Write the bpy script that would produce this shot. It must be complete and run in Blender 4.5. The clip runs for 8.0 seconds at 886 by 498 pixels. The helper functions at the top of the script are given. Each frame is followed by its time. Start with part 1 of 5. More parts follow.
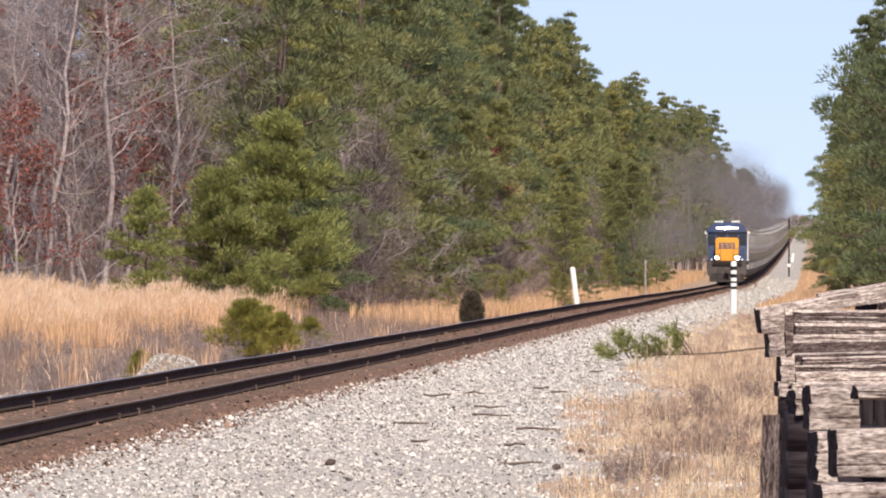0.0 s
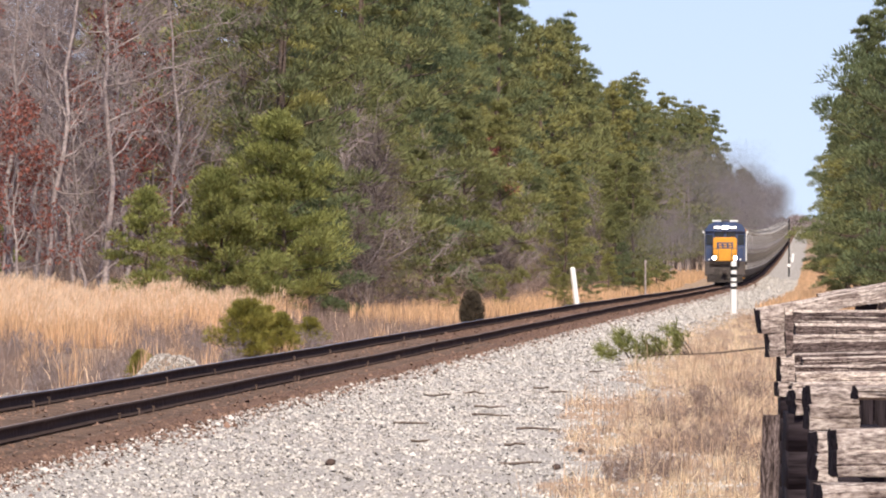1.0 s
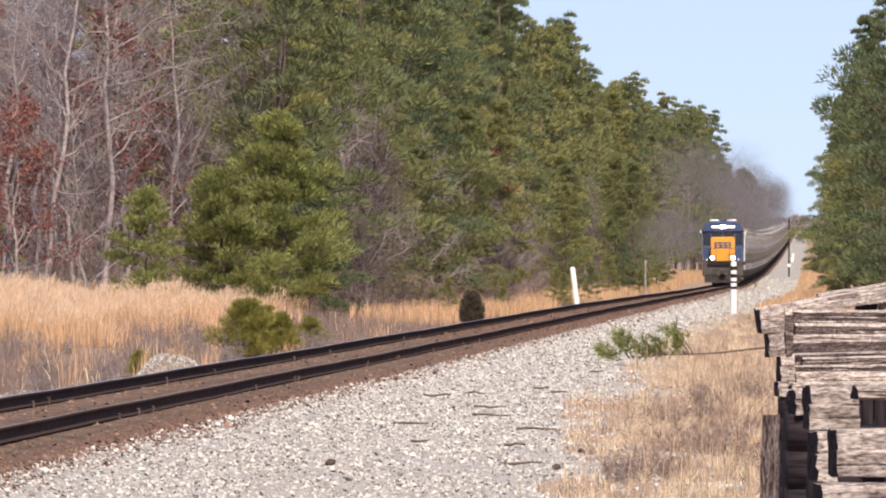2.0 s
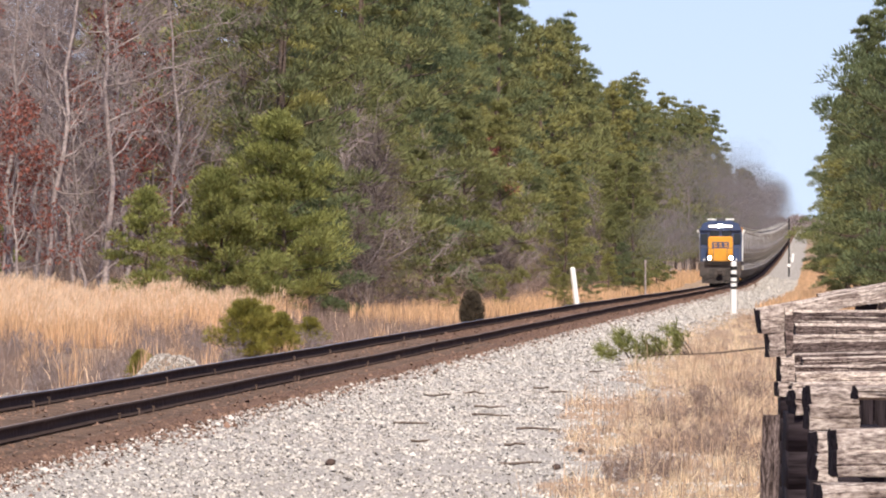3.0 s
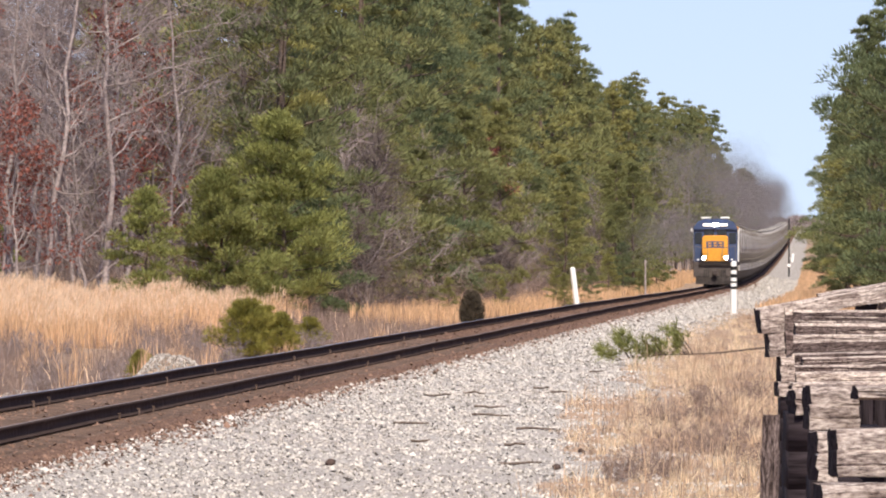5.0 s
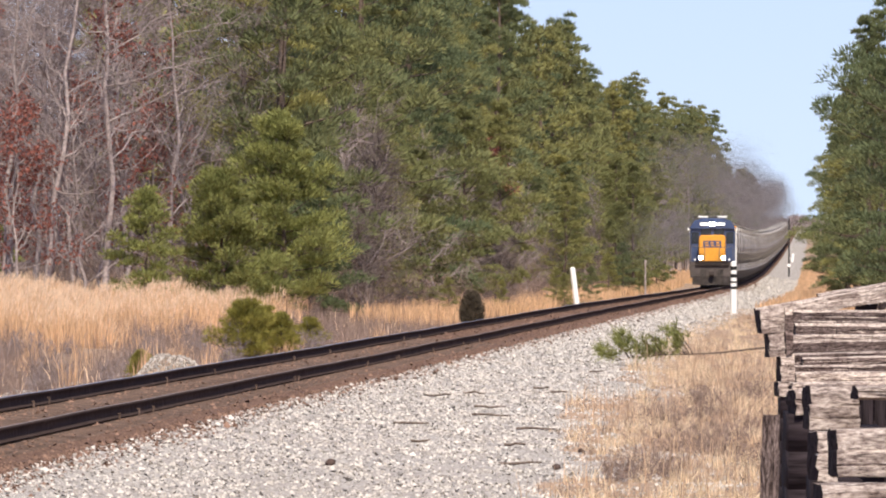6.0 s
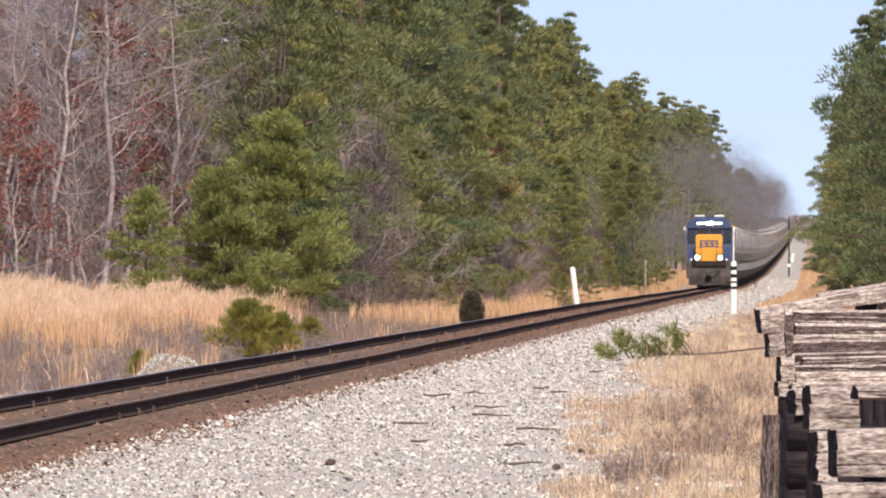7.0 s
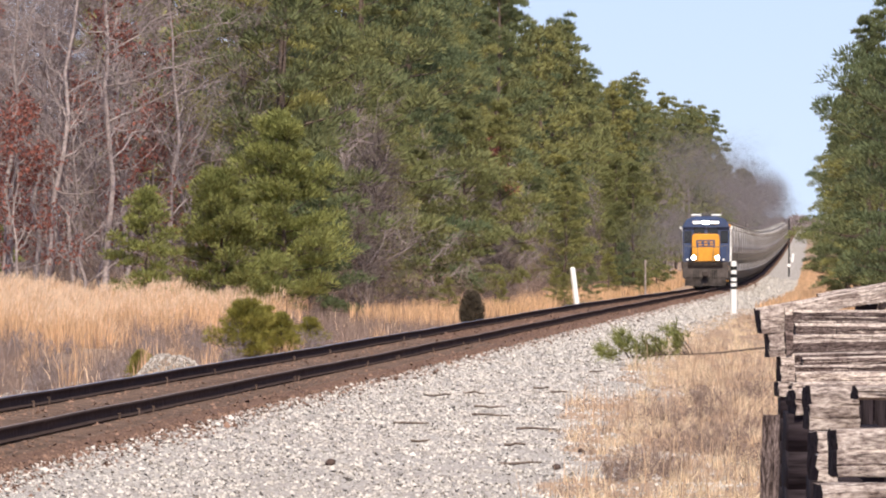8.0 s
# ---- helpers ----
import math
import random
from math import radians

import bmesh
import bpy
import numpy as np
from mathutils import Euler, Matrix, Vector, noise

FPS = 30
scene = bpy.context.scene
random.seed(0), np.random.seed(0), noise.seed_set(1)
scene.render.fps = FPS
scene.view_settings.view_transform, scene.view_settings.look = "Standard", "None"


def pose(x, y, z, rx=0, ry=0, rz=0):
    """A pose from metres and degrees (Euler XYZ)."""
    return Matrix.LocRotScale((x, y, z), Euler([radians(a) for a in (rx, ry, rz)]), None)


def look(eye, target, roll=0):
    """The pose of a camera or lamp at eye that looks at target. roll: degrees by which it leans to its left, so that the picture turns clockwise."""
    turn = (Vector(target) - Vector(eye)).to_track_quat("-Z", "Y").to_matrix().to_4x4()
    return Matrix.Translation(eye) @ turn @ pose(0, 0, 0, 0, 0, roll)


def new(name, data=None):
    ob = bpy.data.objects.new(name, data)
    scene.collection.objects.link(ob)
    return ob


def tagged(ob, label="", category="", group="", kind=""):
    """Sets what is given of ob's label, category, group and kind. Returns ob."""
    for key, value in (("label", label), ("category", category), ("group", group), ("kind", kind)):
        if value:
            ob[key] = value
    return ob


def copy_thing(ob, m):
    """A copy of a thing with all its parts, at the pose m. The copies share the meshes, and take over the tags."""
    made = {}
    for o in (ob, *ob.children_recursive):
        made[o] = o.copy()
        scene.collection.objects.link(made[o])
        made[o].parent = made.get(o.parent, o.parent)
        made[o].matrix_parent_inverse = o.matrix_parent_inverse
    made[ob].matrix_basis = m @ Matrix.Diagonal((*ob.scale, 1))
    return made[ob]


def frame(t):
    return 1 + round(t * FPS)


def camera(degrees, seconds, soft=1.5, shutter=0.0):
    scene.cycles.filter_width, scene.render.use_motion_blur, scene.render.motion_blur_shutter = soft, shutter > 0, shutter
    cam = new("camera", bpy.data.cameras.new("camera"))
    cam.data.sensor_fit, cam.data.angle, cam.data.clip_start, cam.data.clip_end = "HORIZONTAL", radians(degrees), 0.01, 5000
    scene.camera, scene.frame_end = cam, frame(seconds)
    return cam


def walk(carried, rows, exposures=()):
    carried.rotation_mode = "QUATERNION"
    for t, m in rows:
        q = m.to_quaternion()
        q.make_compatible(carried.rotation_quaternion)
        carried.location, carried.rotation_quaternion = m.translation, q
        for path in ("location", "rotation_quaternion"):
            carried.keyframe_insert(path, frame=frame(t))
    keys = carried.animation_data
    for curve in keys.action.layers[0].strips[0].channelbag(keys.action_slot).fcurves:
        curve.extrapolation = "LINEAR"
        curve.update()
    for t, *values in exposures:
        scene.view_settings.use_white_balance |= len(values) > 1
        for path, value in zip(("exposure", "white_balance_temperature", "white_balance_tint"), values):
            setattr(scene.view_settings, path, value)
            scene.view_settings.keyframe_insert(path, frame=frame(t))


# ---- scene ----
# The camera stands still on its tripod, 3 m above the datum; +Y is away from it.
EYE = 3.0
FOV = 5.0
FOCAL = 784 / math.tan(radians(FOV / 2))
cam = camera(FOV, 8.0, soft=2.0)
CAM_POSE = pose(0, 0, EYE, 90 - math.degrees(56 / FOCAL), 0, 0)
walk(cam, [(0.0, CAM_POSE), (8.0, CAM_POSE)])

# ---- light ----
SUN_DIR = Vector((0.08, -0.67, 0.74)).normalized()
world = bpy.data.worlds.new("world")
scene.world = world
world.use_nodes = True
wn = world.node_tree
sky = wn.nodes.new("ShaderNodeTexSky")
sky.sky_type = "NISHITA"
sky.sun_disc = False
sky.sun_elevation = math.asin(SUN_DIR.z)
sky.sun_rotation = math.atan2(SUN_DIR.x, SUN_DIR.y)
sky.air_density, sky.dust_density, sky.ozone_density = 1.0, 1.0, 1.6
wtc = wn.nodes.new("ShaderNodeTexCoord")
wmap = wn.nodes.new("ShaderNodeMapping")
wmap.inputs["Location"].default_value = (0, 0, 0.1)
wn.links.new(wtc.outputs["Generated"], wmap.inputs[0])
wn.links.new(wmap.outputs[0], sky.inputs[0])
tint = wn.nodes.new("ShaderNodeMix")
tint.data_type, tint.blend_type = "RGBA", "MULTIPLY"
tint.inputs[0].default_value = 1.0
tint.inputs[7].default_value = (1.1, 0.97, 1.08, 1)
wn.links.new(sky.outputs[0], tint.inputs[6])
wn.links.new(tint.outputs[2], wn.nodes["Background"].inputs[0])
wn.nodes["Background"].inputs[1].default_value = 0.128
sun = new("sun", bpy.data.lights.new("sun", "SUN"))
sun.data.energy, sun.data.angle, sun.data.color = 5.0, radians(0.53), (1.0, 0.9, 0.765)
sun.matrix_world = look(SUN_DIR * 100, (0, 0, 0))
scene.view_settings.exposure = 0.22


# ---- plan of the line: everything is placed along it ----
def line_x(d):
    """Sideways place of the track's centre at distance d."""
    d = np.asarray(d, float)
    k, a, b = 0.0067, 600.0, 850.0
    t = np.clip((d - a) / (b - a), 0, 1)
    off = np.where(d < a, (d - a) * k, k * (b - a) * (t - t * t / 2))
    return -7.37 + off + (1437 - 784) / FOCAL * d


_pd = np.arange(-400.0, 5000.0, 5.0)
_ph = np.interp(_pd, [-400, 0, 120, 160, 200, 260, 316, 400, 500, 615, 750, 900, 1120, 1400, 1700, 2300, 3200, 5000],
                [2.2, 2.3, 2.47, 2.62, 2.78, 3.0, 3.2, 3.5, 3.92, 4.42, 4.98, 5.55, 6.1, 6.3, 6.3, 5.7, 4.6, 3.0])
_pk = np.hanning(19)
_ph = np.convolve(np.pad(_ph, 9, mode="edge"), _pk / _pk.sum(), mode="valid")


def rail_z(d):
    """Height of the rail's head at distance d."""
    return EYE - np.interp(d, _pd, _ph)


def cant(d):
    """Sideways slope of the canted track: the far rail stands higher."""
    return np.interp(d, [0, 430, 640], [0.073, 0.073, 0.0])


def drop(u):
    """Ground below the rail's head at the sideways offset u from the track's centre."""
    return np.interp(u, [-300, -60, -30, -18, -8.5, -5, -3.2, -1.7, -1.35, 1.35, 1.6, 2.4, 4.2, 6.5, 9, 14, 30, 60, 300],
                     [-0.2, -0.2, 0.0, 0.4, 1.05, 1.05, 0.75, 0.3, 0.205, 0.205, 0.26, 0.46, 0.72, 0.88, 0.95, 0.9, 0.6, 0.3, 0.2])


EDGE_D = [0, 119, 129, 133, 143, 149, 171, 177, 179, 196, 206, 216, 225, 229, 256, 297, 360, 454, 535, 480, 5000]
EDGE_U = [7.46, 7.46, 7.17, 8.07, 7.82, 6.75, 6.1, 6.49, 5.85, 5.26, 6.03, 6.68, 6.03, 5.5, 5.02, 4.64, 4.33, 4.0, 4.02, 5.3, 5.2]


def grass_edge(d):
    """Offset from the track's centre at which the gravel gives way to dry grass."""
    d = np.asarray(d, float)
    return np.interp(d, EDGE_D, EDGE_U) + 0.12 * np.sin(d * 0.9) + 0.1 * np.sin(d * 0.37 + 1)


def lumps(x, y):
    return (np.sin(x * 1.7 + 0.3 * y) * np.sin(y * 0.9 - x * 0.4) + 0.6 * np.sin(x * 4.1 + y * 0.13) * np.sin(y * 2.3)) * 0.5


def ground_z(d, u):
    d, u = np.asarray(d, float), np.asarray(u, float)
    rough = np.interp(np.abs(u), [1.2, 2.0, 5, 10, 40], [0.0, 0.03, 0.06, 0.12, 0.35])
    bank = -cant(d) * np.clip(u, -1.6, 1.6) * np.interp(np.abs(u), [1.6, 4.0], [1, 0])
    return rail_z(d) - drop(u) + bank + rough * lumps(u, d * 0.35) + (0.85 + 0.12 * np.sin(d * 0.7 + u * 3)) * np.exp(-((d - 234) / 6) ** 2 - ((u + 5.0) / 0.62) ** 2)


def spot(d, u, lift=0.0):
    """World place of a point on the ground beside the line."""
    return (float(line_x(d) + u), float(d), float(ground_z(d, u) + lift))


# ---- mesh helpers ----
def np_mesh(name, verts, faces, material, smooth=False):
    """A mesh from arrays: verts (n, 3), faces (m, 3) or (m, 4)."""
    verts, faces = np.asarray(verts, np.float32), np.asarray(faces, np.int32)
    me = bpy.data.meshes.new(name)
    k = faces.shape[1]
    me.vertices.add(len(verts))
    me.vertices.foreach_set("co", verts.ravel())
    me.loops.add(faces.size)
    me.loops.foreach_set("vertex_index", faces.ravel())
    me.polygons.add(len(faces))
    me.polygons.foreach_set("loop_start", np.arange(0, faces.size, k, dtype=np.int32))
    me.update(calc_edges=True)
    me.validate()
    if smooth:
        me.polygons.foreach_set("use_smooth", np.ones(len(faces), bool))
    me.materials.append(material)
    return me


def part(name, data, material, parent=None, label="", at=None, smooth=False):
    """Links a bmesh (or a ready mesh) as one object, under a thing or part."""
    if isinstance(data, bmesh.types.BMesh):
        me = bpy.data.meshes.new(name)
        data.to_mesh(me)
        data.free()
        me.materials.append(material)
        if smooth:
            me.polygons.foreach_set("use_smooth", [True] * len(me.polygons))
            me.set_sharp_from_angle(angle=radians(40))
    else:
        me = data
    ob = new(name, me)
    if parent is not None:
        ob.parent = parent
    if at is not None:
        ob.matrix_basis = at
    if label:
        tagged(ob, label)
    return ob


def box(bm, size, at=(0, 0, 0), bevel=0.0, turn=None):
    m = Matrix.Translation(at)
    if turn is not None:
        m = m @ turn
    g = bmesh.ops.create_cube(bm, size=1, matrix=m @ Matrix.Diagonal((*size, 1)))
    if bevel:
        es = list({e for v in g["verts"] for e in v.link_edges})
        bmesh.ops.bevel(bm, geom=es, offset=bevel, segments=1, affect="EDGES", clamp_overlap=True)
    return bm


def rod(bm, a, b, r1, r2=None, sides=8):
    a, b = Vector(a), Vector(b)
    r2 = r1 if r2 is None else r2
    m = Matrix.Translation((a + b) / 2) @ (b - a).to_track_quat("Z", "Y").to_matrix().to_4x4()
    bmesh.ops.create_cone(bm, cap_ends=True, segments=sides, radius1=r1, radius2=r2, depth=(b - a).length, matrix=m)
    return bm


def prism(bm, outline, axis, lo, hi, bevel=0.0):
    """An outline in the plane across axis ('x': y,z; 'y': x,z), pulled from lo to hi."""
    def at(p, w):
        return (w, p[0], p[1]) if axis == "x" else (p[0], w, p[1])
    a = [bm.verts.new(at(p, lo)) for p in outline]
    b = [bm.verts.new(at(p, hi)) for p in outline]
    n = len(outline)
    faces = [bm.faces.new(a), bm.faces.new(b[::-1])]
    faces += [bm.faces.new((a[i], b[i], b[(i + 1) % n], a[(i + 1) % n])) for i in range(n)]
    bmesh.ops.recalc_face_normals(bm, faces=faces)
    if bevel:
        es = list({e for f in faces for e in f.edges})
        bmesh.ops.bevel(bm, geom=es, offset=bevel, segments=1, affect="EDGES", clamp_overlap=True)
    return bm


def empty(name, at, label, category, group="", kind=""):
    ob = new(name)
    ob.matrix_basis = at if isinstance(at, Matrix) else Matrix.Translation(at)
    return tagged(ob, label, category, group, kind)


# ---- materials ----
def mat(name, color, rough=0.85, metal=0.0, grain=0.0, grain_scale=20.0, bump=0.0, color2=None, blot=0.0, blot_scale=1.5,
        island=0.0, per_object=0.0, through_light=0.0, coords="Object", stretch=(1, 1, 1), glow=0.0, spec=0.06, hues=None):
    """Principled surface with fine grain, larger blotches, per-piece variation and bump."""
    m = bpy.data.materials.new(name)
    m.use_nodes = True
    nt = m.node_tree
    N, L = nt.nodes, nt.links
    bsdf = N["Principled BSDF"]
    bsdf.inputs["Roughness"].default_value = rough
    bsdf.inputs["Metallic"].default_value = metal
    bsdf.inputs["Specular IOR Level"].default_value = spec
    tc = N.new("ShaderNodeTexCoord")
    mp = N.new("ShaderNodeMapping")
    mp.inputs["Scale"].default_value = stretch
    L.new(tc.outputs[coords], mp.inputs[0])

    def tex(scale, detail):
        n = N.new("ShaderNodeTexNoise")
        n.inputs["Scale"].default_value = scale
        n.inputs["Detail"].default_value = detail
        L.new(mp.outputs[0], n.inputs["Vector"])
        return n.outputs["Fac"]

    def mix(fac, a, b, mode="MIX"):
        x = N.new("ShaderNodeMix")
        x.data_type, x.blend_type = "RGBA", mode
        for sock, v in ((x.inputs[0], fac), (x.inputs[6], a), (x.inputs[7], b)):
            if isinstance(v, (int, float)):
                sock.default_value = v
            elif isinstance(v, tuple):
                sock.default_value = (*v, 1)
            else:
                L.new(v, sock)
        return x.outputs[2]

    def span(v, lo, hi, a=0.0, b=1.0):
        r = N.new("ShaderNodeMapRange")
        for k, val in zip((1, 2, 3, 4), (lo, hi, a, b)):
            r.inputs[k].default_value = val
        L.new(v, r.inputs[0])
        return r.outputs[0]

    c = color
    if color2 is not None:
        c = mix(span(tex(blot_scale, 4), 0.5 - 0.25 / max(blot, 0.1), 0.5 + 0.25 / max(blot, 0.1)), color, color2)
    if grain:
        c = mix(1.0, c, mix(span(tex(grain_scale, 5), 0.3, 0.7), (1 - grain,) * 3, (1 + grain,) * 3), "MULTIPLY")
    if island:
        g = N.new("ShaderNodeNewGeometry")
        c = mix(1.0, c, mix(g.outputs["Random Per Island"], (1 - island,) * 3, (1 + island,) * 3), "MULTIPLY")
    if hues:
        o = N.new("ShaderNodeObjectInfo")
        c = mix(1.0, c, mix(o.outputs["Random"], *hues), "MULTIPLY")
    if per_object:
        o = N.new("ShaderNodeObjectInfo")
        c = mix(1.0, c, mix(o.outputs["Random"], (1 - per_object,) * 3, (1 + per_object,) * 3), "MULTIPLY")
    if isinstance(c, tuple):
        bsdf.inputs["Base Color"].default_value = (*c, 1)
    else:
        L.new(c, bsdf.inputs["Base Color"])
    if bump:
        b = N.new("ShaderNodeBump")
        b.inputs["Strength"].default_value = 1.0
        b.inputs["Distance"].default_value = bump
        L.new(tex(grain_scale, 6), b.inputs["Height"])
        L.new(b.outputs[0], bsdf.inputs["Normal"])
    if through_light:
        tr = N.new("ShaderNodeBsdfTranslucent")
        if isinstance(c, tuple):
            tr.inputs[0].default_value = (*c, 1)
        else:
            L.new(c, tr.inputs[0])
        ms = N.new("ShaderNodeMixShader")
        ms.inputs[0].default_value = through_light
        L.new(bsdf.outputs[0], ms.inputs[1])
        L.new(tr.outputs[0], ms.inputs[2])
        L.new(ms.outputs[0], N["Material Output"].inputs[0])
    if glow:
        bsdf.inputs["Emission Color"].default_value = (*color, 1)
        bsdf.inputs["Emission Strength"].default_value = glow
    return m


M_NEEDLE = mat("pine_needles", (0.17, 0.19, 0.09), 0.6, island=0.35, through_light=0.25, color2=(0.235, 0.242, 0.105), blot=0.9, blot_scale=0.35, hues=((1.35, 1.2, 0.95), (0.66, 0.76, 0.88)))
M_NEEDLE_SAPLING = mat("yellow_sapling_needles", (0.33, 0.29, 0.075), 0.6, island=0.4, through_light=0.45, color2=(0.23, 0.225, 0.06), blot=0.8, blot_scale=2.0)
M_NEEDLE_YELLOW = mat("young_pine_needles", (0.285, 0.285, 0.095), 0.6, island=0.4, per_object=0.1, through_light=0.3, color2=(0.185, 0.21, 0.075), blot=0.8, blot_scale=1.5)
M_NEEDLE_BROWN = mat("juniper_foliage", (0.105, 0.085, 0.06), 0.8, island=0.4, through_light=0.15)
M_PINE_BARK = mat("pine_bark", (0.16, 0.12, 0.095), 0.95, grain=0.5, grain_scale=12, bump=0.02, color2=(0.09, 0.07, 0.06), blot=0.7, blot_scale=3)
M_PALE_BARK = mat("pale_bark", (0.38, 0.325, 0.305), 0.95, grain=0.4, grain_scale=9, bump=0.01, color2=(0.17, 0.14, 0.135), blot=0.7, blot_scale=1.2, per_object=0.2)
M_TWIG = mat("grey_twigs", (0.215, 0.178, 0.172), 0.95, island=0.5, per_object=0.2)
M_BRUSH = mat("dark_brush_twigs", (0.15, 0.122, 0.112), 0.95, island=0.5, per_object=0.2)
M_OAK_LEAF = mat("dry_oak_leaves", (0.28, 0.11, 0.085), 0.8, island=0.5, through_light=0.3)
M_GOLD = mat("golden_dry_grass", (0.7, 0.465, 0.29), 0.8, island=0.35, through_light=0.3, color2=(0.56, 0.36, 0.2), blot=0.8, blot_scale=0.35)
M_STRAW = mat("dry_straw_grass", (0.66, 0.5, 0.34), 0.85, island=0.5, through_light=0.3, color2=(0.4, 0.25, 0.165), blot=0.7, blot_scale=0.6)
M_WEED = mat("dead_brown_weeds", (0.2, 0.147, 0.125), 0.9, island=0.5)
M_STONE = mat("crushed_limestone", (0.47, 0.455, 0.42), 0.9, island=0.52, grain=0.2, grain_scale=30, color2=(0.48, 0.42, 0.36), blot=0.5, blot_scale=0.22)
M_STONE_DUST = mat("dusty_spilled_stone", (0.36, 0.325, 0.285), 0.95, island=0.5)
M_STONE_BROWN = mat("rust_stained_ballast", (0.2, 0.125, 0.092), 0.95, island=0.45)
M_GROUND = mat("field_soil", (0.42, 0.315, 0.22), 0.95, grain=0.4, grain_scale=3, color2=(0.29, 0.195, 0.135), blot=0.8, blot_scale=0.4, bump=0.03)
M_GRAVEL = mat("gravel_bed", (0.42, 0.398, 0.36), 0.95, grain=0.5, grain_scale=14, bump=0.03, color2=(0.33, 0.29, 0.26), blot=0.6, blot_scale=0.7)
M_CRIB = mat("rust_stained_bed", (0.14, 0.086, 0.062), 0.95, grain=0.6, grain_scale=14, bump=0.03, color2=(0.17, 0.105, 0.075), blot=0.6, blot_scale=0.6)
M_RAIL = mat("rusted_rail_steel", (0.062, 0.046, 0.041), 0.95, grain=0.3, grain_scale=6, color2=(0.09, 0.062, 0.052), blot=0.6, blot_scale=0.4, spec=0.0)
M_RAIL_TOP = mat("polished_rail_head", (0.62, 0.6, 0.58), 0.35, metal=1.0, grain=0.1, grain_scale=8)
M_RAIL_DULL = mat("dull_rail_head", (0.2, 0.165, 0.145), 0.6, metal=0.3, grain=0.25, grain_scale=5)
M_TIE = mat("track_tie_wood", (0.12, 0.083, 0.065), 0.95, grain=0.4, grain_scale=10, stretch=(1, 12, 6), per_object=0.25)
M_WHITE = mat("white_paint", (0.85, 0.85, 0.82), 0.7, grain=0.05, grain_scale=8, color2=(0.75, 0.74, 0.7), blot=0.5, blot_scale=4)
M_BLACK = mat("black_paint", (0.03, 0.03, 0.03), 0.6, grain=0.2, grain_scale=8)


# ---- ground and line ----
def ground():
    ds = np.unique(np.concatenate([np.arange(-300, 40, 20), np.arange(40, 110, 5), np.arange(110, 420, 2.5), np.arange(420, 900, 5), np.arange(900, 2000, 20), np.arange(2000, 4900, 60)]))
    us = np.unique(np.concatenate([np.linspace(-900, -60, 15), np.linspace(-60, -12, 33), np.linspace(-12, 16, 85), np.linspace(16, 60, 23), np.linspace(60, 900, 15)]))
    D, U = np.meshgrid(ds, us, indexing="ij")
    X = line_x(D) + U
    Z = ground_z(D, U)
    verts = np.stack([X, D, Z], -1).reshape(-1, 3)
    nd, nu = D.shape
    i = np.arange(nd * nu).reshape(nd, nu)
    faces = np.stack([i[:-1, :-1], i[:-1, 1:], i[1:, 1:], i[1:, :-1]], -1).reshape(-1, 4)
    me = np_mesh("ground", verts, faces, M_GROUND, smooth=True)
    me.materials.append(M_GRAVEL)
    me.materials.append(M_CRIB)
    uc = ((U[:-1, :-1] + U[1:, 1:]) / 2).reshape(-1)
    dc = ((D[:-1, :-1] + D[1:, 1:]) / 2).reshape(-1)
    edge = grass_edge(dc)
    slot = np.where((uc > -1.55) & (uc < 1.72 + 0.1 * np.sin(dc * 1.3)), 2, np.where((uc > 0) & (uc < edge) | (uc < 0) & (uc > -3.4), 1, 0))
    me.polygons.foreach_set("material_index", slot.astype(np.int32))
    tagged(new("ground", me), "sandy soil and grey crushed-stone railway bed", "ground", kind="structure")


RAIL = [(-0.076, -0.186), (0.076, -0.186), (0.076, -0.172), (0.014, -0.15), (0.01, -0.05), (0.036, -0.042), (0.037, -0.006), (0.03, 0.0),
        (-0.03, 0.0), (-0.037, -0.006), (-0.036, -0.042), (-0.01, -0.05), (-0.014, -0.15), (-0.076, -0.172)]


def rail(u0, name, label, head):
    ds = np.unique(np.concatenate([np.arange(-100, 100, 20), np.arange(100, 700, 3), np.arange(700, 1500, 10), np.arange(1500, 4600, 40)]))
    prof = np.array(RAIL)
    wob = 0.003 * np.sin(ds * 0.37 + u0) + 0.006 * np.sin(ds * 0.11)
    V = np.zeros((len(ds), len(prof), 3))
    V[:, :, 0] = (line_x(ds) + u0)[:, None] + prof[:, 0]
    V[:, :, 1] = ds[:, None]
    V[:, :, 2] = (rail_z(ds) + wob - cant(ds) * u0)[:, None] + prof[:, 1]
    n, k = V.shape[:2]
    i = np.arange(n * k).reshape(n, k)
    j = np.roll(i, -1, 1)
    faces = np.stack([i[:-1], j[:-1], j[1:], i[1:]], -1).reshape(-1, 4)
    me = np_mesh(name, V.reshape(-1, 3), faces, M_RAIL)
    me.materials.append(head)
    slot = np.zeros((n - 1, k), np.int32)
    slot[:, 7] = 1
    me.polygons.foreach_set("material_index", slot.ravel())
    tagged(part(name, me, None, TRACK), label)


